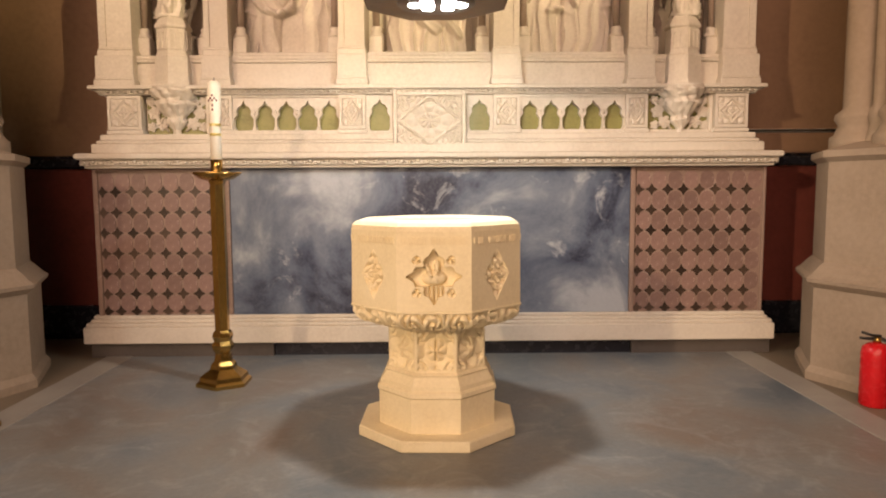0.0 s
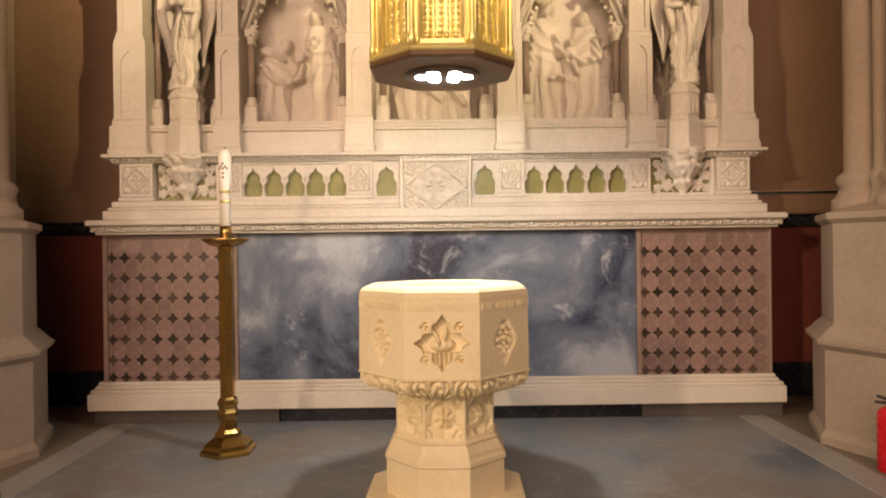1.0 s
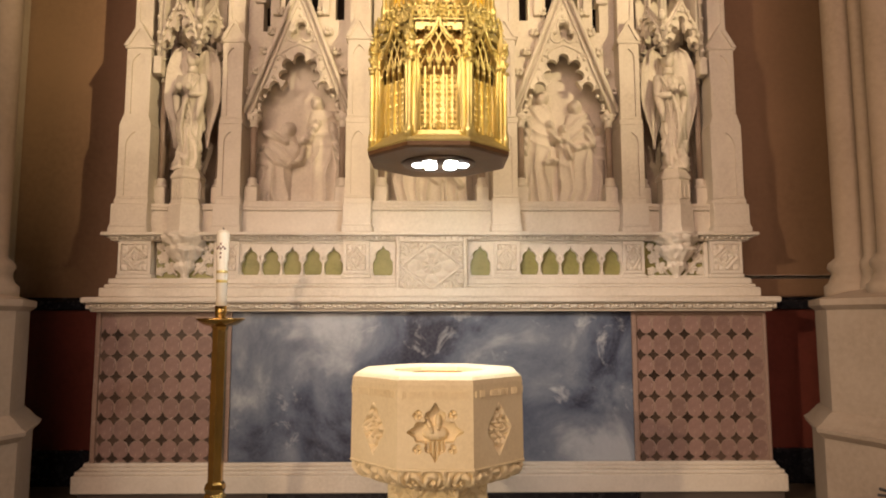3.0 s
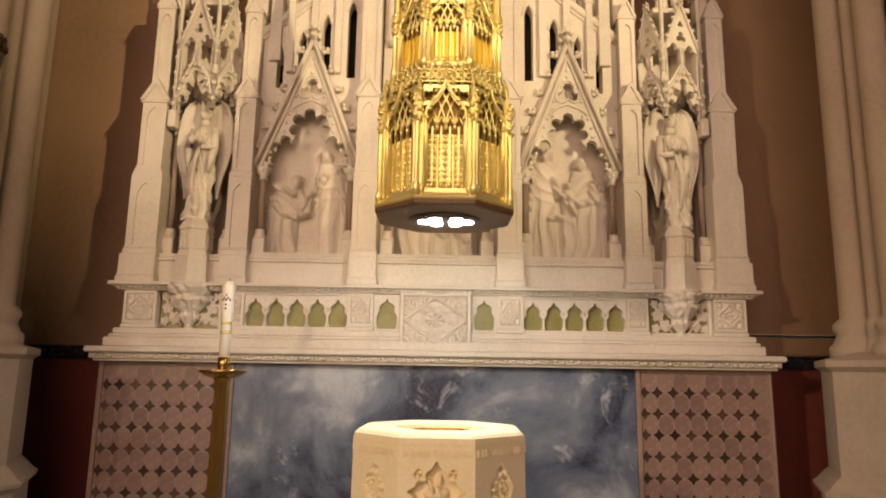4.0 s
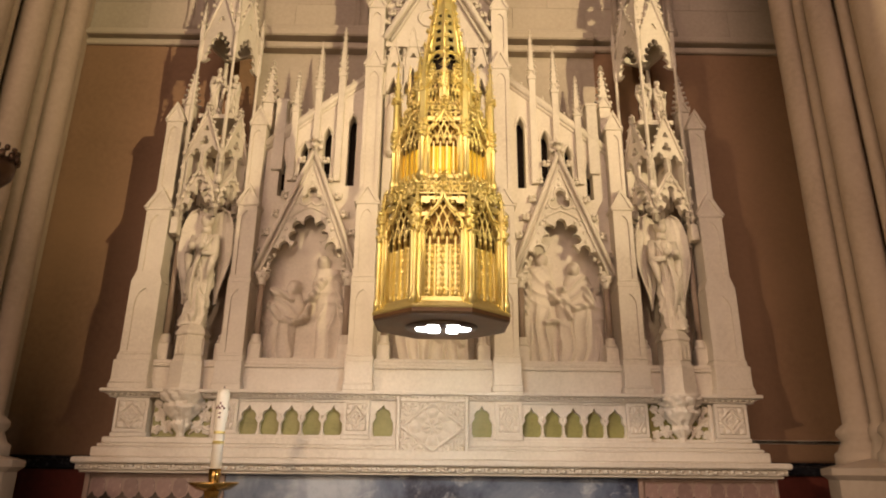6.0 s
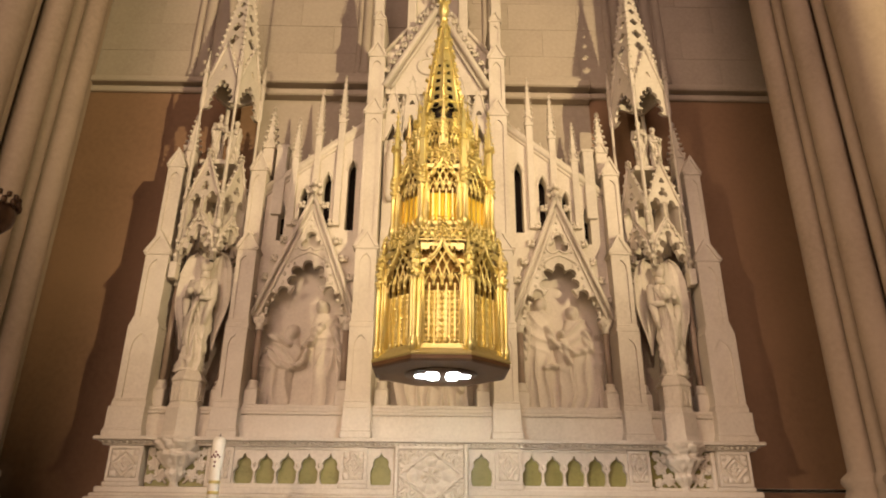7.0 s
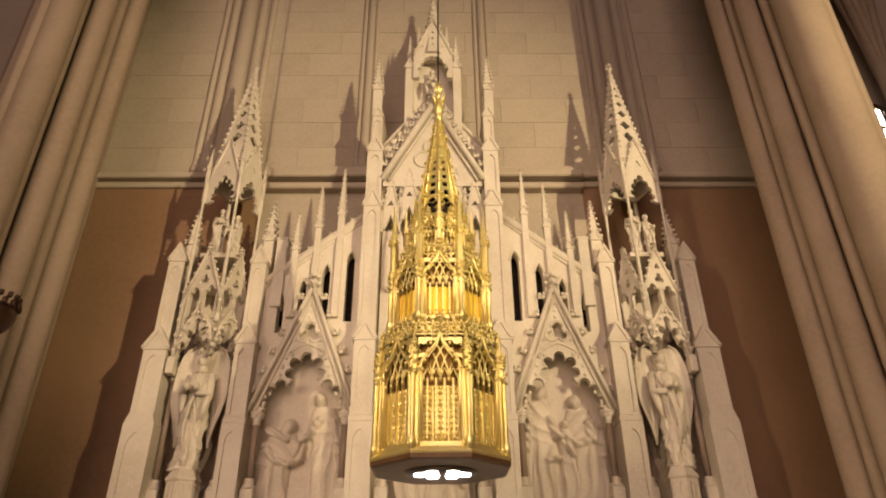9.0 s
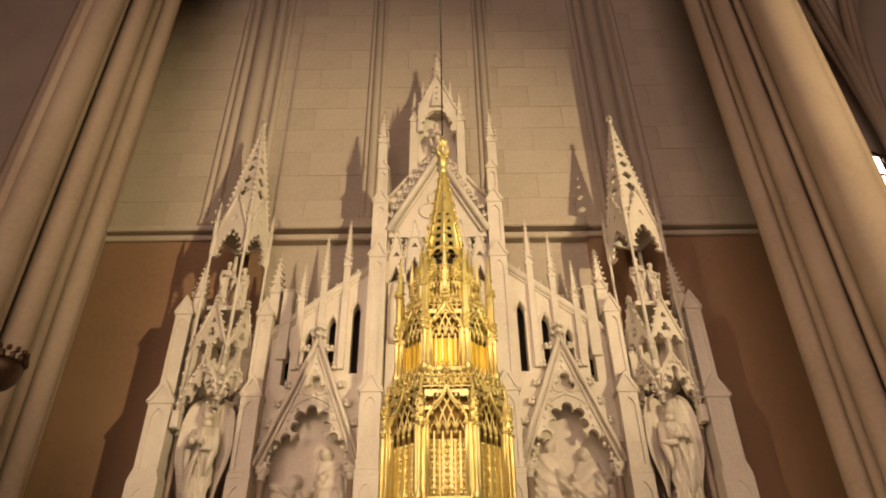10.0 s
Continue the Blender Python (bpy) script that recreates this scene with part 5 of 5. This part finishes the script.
g = Geo().octa(0, 0, [(0.412, 1.015), (0.413, 1.045), (0.408, 1.068), (0.392, 1.084), (0.372, 1.09), (0.240, 1.09), (0.228, 1.082), (0.224, 1.0), (0.20, 0.95), (0.05, 0.93)])
part("rim", g, FONT_STONE, font, "rounded rim round a shallow basin")
g = Geo().octa(0, 0, [(0.19, 0.955), (0.215, 0.97), (0.2225, 1.0), (0.2225, 1.06), (0.219, 1.06), (0.217, 1.0), (0.205, 0.975), (0.05, 0.962)])
part("basin_liner", g, BRASS, font, "dull brass basin liner")

# ---- hanging canopy over the font ----
KX, KY = 0.065, 3.585
canopy = thing("font_canopy", "tall gilded gothic font canopy hanging from a cable", "canopy", (KX, KY, 2.16))
KZ = 2.16


def kp(name, g, parent=None, label="", material=None):
    g.v = [(x, y, z - KZ) for x, y, z in g.v]
    return part(name, g, material or GOLD, parent or canopy, label)


def side_fn(k, a):
    m = Matrix.Rotation(k * math.pi / 4, 4, "Z") @ Matrix.Translation((0, -a, 0))
    return lambda p: m @ p


kp("tray", Geo().octa(0, 0, [(0.335, 2.155), (0.353, 2.163), (0.353, 2.182), (0.34, 2.19)]), label="dark wooden underside", material=WOOD)
kp("rim_moulding", Geo().octa(0, 0, [(0.353, 2.183), (0.358, 2.19), (0.353, 2.202), (0.340, 2.208), (0.335, 2.22)]), label="gilded rim")
g = Geo().lathe(0, 0, [(0.19, 2.148), (0.195, 2.156)], 28)
fixture = kp("light_fitting", g, label="round recessed fitting with bright lamps", material=BRONZE)
for sg in (-1, 1):
    for dx, dy in ((0.055, -0.065), (0.115, 0.0), (0.050, 0.055), (0.05, 0.0)):
        kp("lamp_lens", Geo().lathe(0.01 + sg * dx, dy, [(0.030, 2.140), (0.034, 2.149)], 14), fixture, "glowing white lamp", LED)


def gilt_tier(a, z0, z1, ogz, label, glowing=False, off=0.0):
    """One storey: panels behind an ogee-headed frame on each side, with corner buttresses."""
    w = a * TAN
    for k in range(8):
        fn = side_fn(k + off, a)
        g = Geo()
        def diaper(u, v, _=0.0):
            if abs(abs(u) - 0.36) < 0.05 or abs(u) > 0.93:
                return 1.0
            if glowing:
                return 0.5 + 0.5 * math.cos(u * 9.5) ** 2
            p, q = u * 8.0, v * 17.0
            return 0.12 + 0.75 * max(0.0, math.cos(p * 1.57 + q) * math.cos(p * 1.57 - q)) ** 0.6
        carving(g, -w * 0.80, w * 0.80, z0, z0 + (z1 - z0) * 0.56, 0.034, 0.012, diaper, 36, 60, fn)
        # second-storey panels carry the reflected flood light as colour, without emission
        kp("panel", g, None, "diapered gilt panel", GOLD if not glowing else GOLD_GLINT)
        g = Geo()
        wo = 2 * w * 0.66
        op = ogee(0, wo, z0 + 0.03, z0 + (z1 - z0) * 0.62, ogz - 0.03)
        hh = z1 - z0
        sp = z0 + hh * 0.62
        side_holes = [foil(sg * w * 0.66, z0 + hh * f, hh * 0.032, hh * 0.028, 4, 45, 16) for sg in (-1, 1) for f in (0.76, 0.89)]
        side_holes += [foil(sg * w * 0.36, z0 + hh * 0.93, hh * 0.026, hh * 0.022, 4, 45, 16) for sg in (-1, 1)]
        wide_op = [(x, z if z < z1 - 0.012 else z1 - 0.012) for x, z in op]
        g.plate([(-w * 0.86, z0), (w * 0.86, z0), (w * 0.86, z1), (-w * 0.86, z1)], [wide_op] + side_holes, 0.0, 0.016, fn)
        for q in range(4):
            for sg in (-1, 1):
                x = sg * w * (0.72 + 0.045 * q)
                g.box(x - 0.003, x + 0.003, -0.007, 0.004, z0 + 0.02, z0 + hh * 0.72, 0, fn)
        g.box(-w * 0.86, w * 0.86, -0.008, 0.01, z0 + 0.004, z0 + 0.016, 0, fn)
        for q in range(5):
            x = -w * 0.6 + w * 1.2 * q / 4
            g.tube([(x, 0.002, z1 - 0.01), (x + w * 0.06, 0.002, z1 + hh * 0.07), (x, 0.002, z1 + hh * 0.12)], 0.004, 4, fn=fn)
            g.tube([(x, 0.002, z1 - 0.01), (x - w * 0.06, 0.002, z1 + hh * 0.07), (x, 0.002, z1 + hh * 0.12)], 0.004, 4, fn=fn)
            g.bud((x, 0.0, z1 + hh * 0.13), 0.009, 0.009, 0.013, fn)
        g.tube([(x, -0.004, z) for x, z in ogee(0, wo + 0.02, z0 + 0.03, z0 + (z1 - z0) * 0.62, ogz)[1:] + [ogee(0, wo + 0.02, z0 + 0.03, 0, 0)[0]]], 0.009, 6, fn=fn)
        # net tracery in the head, with small pendants
        rise = ogz - 0.02 - sp
        for j in range(5):
            x0 = wo * (j / 4 - 0.5)
            for way in (-1, 1):
                pts = []
                for q in range(9):
                    t = q / 8
                    x, z = x0 + way * wo * 0.56 * t ** 1.35, sp + rise * 0.86 * t ** 0.8
                    if abs(x) > wo * 0.5 * (1 - ((z - sp) / rise) ** 0.85) + 0.003:
                        break
                    pts.append((x, 0.006, z))
                if len(pts) > 1:
                    g.tube(pts, 0.0055, 5, fn=fn)
        for j in range(4):
            x0 = wo * (j / 4 - 0.375)
            g.tube([(x0 - wo * 0.125, 0.004, sp), (x0 - wo * 0.06, 0.004, sp + hh * 0.045), (x0, 0.004, sp + hh * 0.085), (x0 + wo * 0.06, 0.004, sp + hh * 0.045), (x0 + wo * 0.125, 0.004, sp)], 0.005, 5, fn=fn)
            g.bud((x0 - wo * 0.125, 0.002, sp - 0.008), 0.011, 0.011, 0.018, fn)
        for j in (-1.5, -0.5, 0.5, 1.5):
            g.box(j * wo * 0.25 - 0.004, j * wo * 0.25 + 0.004, 0.016, 0.034, z0 + 0.03, sp, 0, fn)
            g.bud((j * wo * 0.25, 0.012, z0 + 0.05), 0.013, 0.01, 0.018, fn)
        for sg in (-1, 1):
            for q in range(6):
                t = (q + 0.5) / 6
                g.bud((sg * wo * 0.56 * (1 - t) ** 0.8, -0.010, sp + (ogz - sp) * t + 0.012), 0.012, 0.012, 0.012, fn)
        g.finial(0, -0.006, ogz, 0.026, fn)
        kp("frame", g, None, label)
        g = Geo()
        fc = lambda p, k=k: Matrix.Rotation((k + off) * math.pi / 4 + math.pi / 8, 4, "Z") @ p
        rr = a / math.cos(math.pi / 8)
        g.box(-0.026, 0.026, -rr - 0.010, -rr + 0.03, z0 - 0.01, z0 + (z1 - z0) * 0.72, 0.003, fc)
        for sg in (-1, 1):
            g.lathe(sg * 0.024, -rr - 0.006, [(0.010, z0), (0.010, z0 + 0.03), (0.006, z0 + 0.04), (0.006, z0 + hh * 0.66), (0.011, z0 + hh * 0.70)], 6, fn=fc)
        g.lathe(0, -rr - 0.02, [(0.018, z0 - 0.01), (0.018, z0 + 0.04), (0.011, z0 + 0.06), (0.011, z0 + (z1 - z0) * 0.62), (0.018, z0 + (z1 - z0) * 0.66)], 8, fn=fc)
        for q in range(7):
            g.bud((0.012 * (-1) ** q, -rr - 0.024, z0 + (z1 - z0) * (0.66 + 0.045 * q)), 0.016, 0.016, 0.014, fc)
        g.pinnacle(0, -rr - 0.004, z0 + (z1 - z0) * 0.68, 0.036, (z1 - z0) * 0.16, (z1 - z0) * 0.30, 5, fc)
        kp("corner_buttress", g, None, "crocketed corner buttress")


def cresting(a, z, h, n=5):
    """A band of open leaf scrolls on each side, tipped with buds."""
    g = Geo()
    w = a * TAN
    for k in range(8):
        fn = side_fn(k, a)
        for j in range(n):
            q = 2 * w / n
            x = -w + q * (j + 0.5)
            g.tube([(u, 0.004, v) for u, v in foil(x, z + h * 0.40, q * 0.20, q * 0.22, 4, 45, 14)], 0.0048, 4, True, fn)
            for sg in (-1, 1):
                g.tube([(x + sg * q * 0.5, 0.004, z), (x + sg * q * 0.46, 0.002, z + h * 0.55), (x, 0.0, z + h)], 0.005, 4, fn=fn)
            g.bud((x, 0, z + h), 0.010, 0.010, 0.016, fn)
        g.box(-w, w, -0.004, 0.010, z - 0.006, z, 0, fn)
        g.box(-w, w, -0.003, 0.010, z + h * 0.82, z + h * 0.88, 0, fn)
    return g


gilt_tier(0.318, 2.215, 2.78, 2.85, "ogee-headed gilt frame with hanging tracery")
kp("cresting", cresting(0.318, 2.80, 0.07, 7), label="pierced gilt cresting")
kp("cresting", cresting(0.280, 2.84, 0.075, 6), label="pierced gilt cresting")
# inner body coloured dark to give the shaded gaps behind the tracery
kp("core", Geo().octa(0, 0, [(0.280, 2.20), (0.275, 2.80), (0.262, 2.86), (0.225, 2.9), (0.222, 3.28), (0.17, 3.38), (0.135, 3.42), (0.13, 3.62)]), label="gilded inner body darkened to stand in for shade", material=GOLD_SHADED)
gilt_tier(0.262, 2.90, 3.28, 3.36, "second-storey gilt frame", True)
kp("cresting", cresting(0.225, 3.33, 0.07, 6), label="pierced gilt cresting")
for k in range(8):
    fc = lambda p, k=k: Matrix.Rotation(k * math.pi / 4 + math.pi / 8, 4, "Z") @ p
    kp("flying_pinnacle", Geo().pinnacle(0, -0.292, 3.12, 0.034, 0.32, 0.30, 6, fc), label="slim gilt pinnacle")
gilt_tier(0.172, 3.36, 3.58, 3.63, "third-storey gilt frame", False, 0.5)
for k in range(8):
    fc = lambda p, k=k: Matrix.Rotation((k + 1) * math.pi / 4, 4, "Z") @ p
    kp("flying_pinnacle", Geo().pinnacle(0, -0.205, 3.38, 0.026, 0.20, 0.20, 5, fc), label="slim gilt pinnacle")
    # spire sides with pierced heads
    m = Matrix.Rotation((k + 0.5) * math.pi / 4, 4, "Z")
    z0, z1 = 3.64, 4.52
    def lean(p, m=m):
        t = (p.z - z0) / (z1 - z0)
        return m @ Vector((p.x, p.y - (0.125 * (1 - t) + 0.012), p.z))
    w = 0.137 * TAN
    holes = [lobed(0, ((-w * 0.42, 3.685, 185), (-w * 0.38, 3.735, 140)), (0, 3.768), 0.023)]
    holes += [foil(0, z, d, d * 0.85, 4, 45, 14) for z, d in ((3.835, 0.013), (3.90, 0.012), (3.965, 0.010), (4.03, 0.009), (4.09, 0.008))]
    g = Geo().plate([(-w, z0), (w, z0), (0.005, z1), (-0.005, z1)], holes, 0, 0.008, lean)
    g.tube([(w, -0.002, z0), (0.006, -0.002, z1)], 0.0065, 5, fn=lean)
    g.tube([(-w * 0.9, -0.004, 3.80), (w * 0.9, -0.004, 3.80)], 0.005, 5, fn=lean)
    for q in range(8):
        t = (q + 0.6) / 8.5
        g.crocket((w * (1 - t) + 0.004, -0.006, z0 + (z1 - z0) * t), 0.028 - 0.010 * t, 1, lean)
    kp("spire_side", g, label="pierced gilt spire side")
# dark cone put inside the spire so its openings read as shadowed
kp("spire_core", Geo().octa(0, 0, [(0.085, 3.60), (0.075, 3.75), (0.004, 4.35)]), label="dark cone standing in for shade in the hollow spire", material=SHADE)
g = Geo().lathe(0, 0, [(0.014, 4.48), (0.030, 4.51), (0.020, 4.53), (0.030, 4.56), (0.036, 4.60), (0.026, 4.645), (0.012, 4.67), (0.008, 4.76)], 12)
for k in range(6):
    a = k * math.pi / 3
    g.tube([(0.02 * math.sin(a), -0.02 * math.cos(a), 4.64), (0.042 * math.sin(a), -0.042 * math.cos(a), 4.68), (0.052 * math.sin(a), -0.052 * math.cos(a), 4.72)], 0.009, 6, taper=[1, 1.2, 0.3])
    g.tube([(0.008 * math.sin(a), -0.008 * math.cos(a), 4.72), (0.025 * math.sin(a), -0.025 * math.cos(a), 4.78), (0.012 * math.sin(a), -0.012 * math.cos(a), 4.83)], 0.010, 6, taper=[1, 1.2, 0.3])
kp("finial", g, label="gilded leaf finial")
kp("cable", Geo().tube([(0, 0, 4.68), (0.0, 0, 16.01)], 0.006, 8), label="dark steel cable", material=BLACK_PLASTIC)

# ---- candlestick and candle ----
SX, SY = -1.305, 4.40
stick = thing("candlestick", "tall six-sided polished brass paschal candlestick", "candlestick", (SX, SY, 0.006))
part("foot", Geo().lathe(0, 0, [(0.175, 0), (0.175, 0.022), (0.155, 0.035), (0.15, 0.06), (0.085, 0.105), (0.08, 0.13), (0.062, 0.15)], 6, 0, False), BRASS, stick, "six-sided stepped foot")
part("knop", Geo().lathe(0, 0, [(0.058, 0.15), (0.05, 0.20), (0.066, 0.23), (0.07, 0.255), (0.055, 0.28), (0.066, 0.31), (0.060, 0.335), (0.046, 0.35)], 6, 0, False), BRASS, stick, "moulded knop")
part("shaft", Geo().lathe(0, 0, [(0.046, 0.35), (0.048, 0.80), (0.046, 1.27), (0.058, 1.30)], 6, 0, False), BRASS, stick, "six-sided shaft")
part("drip_pan", Geo().lathe(0, 0, [(0.06, 1.295), (0.10, 1.305), (0.145, 1.335), (0.15, 1.345), (0.143, 1.347), (0.06, 1.325), (0.0, 1.322)], 28), BRASS, stick, "shallow drip pan")
part("socket", Geo().lathe(0, 0, [(0.036, 1.32), (0.033, 1.35), (0.037, 1.38), (0.037, 1.425)], 16), BRASS, stick, "candle socket")
candle = thing("candle", "thick ivory paschal candle with printed ornament", "candle", (SX, SY, 1.40))
part("wax", Geo().lathe(0, 0, [(0.033, 0.0), (0.034, 0.30), (0.038, 0.32), (0.040, 0.48), (0.036, 0.50), (0.02, 0.512)], 20), WAX, candle)
for z in (0.175, 0.235):
    part("gold_band", Geo().lathe(0, 0, [(0.0345, z), (0.0345, z + 0.018)], 20), GOLD, candle, "yellow printed band")
g = Geo()
for dx, dz in ((0, 0), (0, 0.03), (0, -0.03), (0.024, 0), (-0.024, 0), (0, -0.055), (0.012, 0.012), (-0.012, 0.012)):
    a = dx / 0.04
    g.bud((0.0405 * math.sin(a), -0.0405 * math.cos(a), 0.39 + dz), 0.007, 0.003, 0.008)
part("cross_mark", g, RED_DADO, candle, "dark red cross of dots")
part("wick", Geo().tube([(0, 0, 0.505), (0.002, 0, 0.53)], 0.003, 6), BLACK_PLASTIC, candle)

# ---- fire extinguisher ----
ext = thing("fire_extinguisher", "red fire extinguisher standing on the floor by the pier", "extinguisher", (2.555, 3.88, 0.0))
part("cylinder", Geo().lathe(0, 0, [(0.072, 0), (0.078, 0.01), (0.078, 0.30), (0.072, 0.335), (0.05, 0.355), (0.025, 0.362)], 24), RED_PAINT, ext)
part("valve", Geo().lathe(0, 0, [(0.022, 0.36), (0.022, 0.385), (0.015, 0.395)], 12), BRASS, ext)
g = Geo().tube([(0.02, 0, 0.40), (-0.03, 0, 0.405), (-0.09, 0, 0.425)], 0.008, 6)
g.tube([(0.02, 0, 0.39), (-0.04, 0, 0.385), (-0.10, 0, 0.392)], 0.008, 6)
part("lever", g, BLACK_PLASTIC, ext, "black squeeze lever")
part("hose", Geo().tube([(0.02, 0, 0.385), (0.09, 0.01, 0.36), (0.105, 0.01, 0.25), (0.095, 0.01, 0.10)], 0.010, 8), BLACK_PLASTIC, ext, "black hose")

# ---- small brass floor fitting by the west pier ----
cap_ob = thing("brass_stanchion_foot", "small brass stanchion foot on the floor", "stanchion", (-2.33, 3.62, 0.010))
part("foot", Geo().lathe(0, 0, [(0.09, 0), (0.09, 0.015), (0.07, 0.03), (0.03, 0.045), (0.02, 0.06)], 20), BRASS, cap_ob)

# ---- bracket lamp on the west pier ----
sc = thing("wall_sconce", "dark bronze openwork sconce on the pier", "sconce", (-2.545, 3.62, 3.06))
g = Geo().lathe(0, 0, [(0.02, -0.115), (0.065, -0.10), (0.105, -0.05), (0.118, 0.0), (0.118, 0.06)], 16)
part("bowl", g, BRONZE, sc)
g = Geo()
for k in range(14):
    a = 2 * math.pi * k / 14
    g.bud((0.118 * math.sin(a), -0.118 * math.cos(a), 0.07), 0.02, 0.02, 0.03)
    g.bud((0.11 * math.sin(a + 0.2), -0.11 * math.cos(a + 0.2), 0.115), 0.018, 0.018, 0.022)
part("crown", g, BRONZE, sc, "pierced bronze crown")
part("bracket", Geo().tube([(0, 0.0, -0.05), (-0.06, 0.10, -0.08), (-0.16, 0.22, -0.02)], 0.016, 8), BRONZE, sc)

# ---- hanging lantern of the aisle ----
lan = thing("hanging_lantern", "glowing iron-framed glass lantern hanging in the aisle", "lantern", (4.19, 5.0, 5.45))
part("glass", Geo().octa(0, 0, [(0.13, -0.30), (0.16, 0.0), (0.16, 0.22), (0.13, 0.26)]), LANTERN_GLASS, lan, "lit white glass")
g = Geo()
for k in range(8):
    a = k * math.pi / 4 + math.pi / 8
    g.tube([(0.145 * math.sin(a), -0.145 * math.cos(a), -0.31), (0.178 * math.sin(a), -0.178 * math.cos(a), 0.0), (0.178 * math.sin(a), -0.178 * math.cos(a), 0.24)], 0.010, 6)
for z, r in ((-0.31, 0.15), (0.0, 0.18), (0.24, 0.18)):
    g.tube([(r * math.sin(k * math.pi / 8), -r * math.cos(k * math.pi / 8), z) for k in range(16)], 0.013, 6, True)
g.lathe(0, 0, [(0.19, 0.25), (0.20, 0.27), (0.10, 0.36), (0.02, 0.42)], 8)
part("cage", g, BRONZE, lan, "dark iron cage")
part("chain", Geo().tube([(0, 0, 0.4), (0, 0, 10.66)], 0.010, 6), BRONZE, lan)

# ---- ashlar blocks of the upper wall ----
blocks = {}
rnd = random.Random(2)
for j in range(16):
    z = 5.627 + 0.35 * j
    x = -4.4 + (0.36 if j % 2 else 0.0)
    while x < 4.4:
        w = 0.74
        if w not in blocks:
            blocks[w] = part("stone_block", Geo().box(0.001, w - 0.001, -0.04, 0.004, 0.001, 0.349, 0.0015), ASHLAR, wall)
            ob = blocks[w]
        else:
            ob = new("stone_block", blocks[w].data)
            ob.parent = wall
        ob.location = (x, 5.84 + rnd.uniform(-0.002, 0.002), z)
        x += w
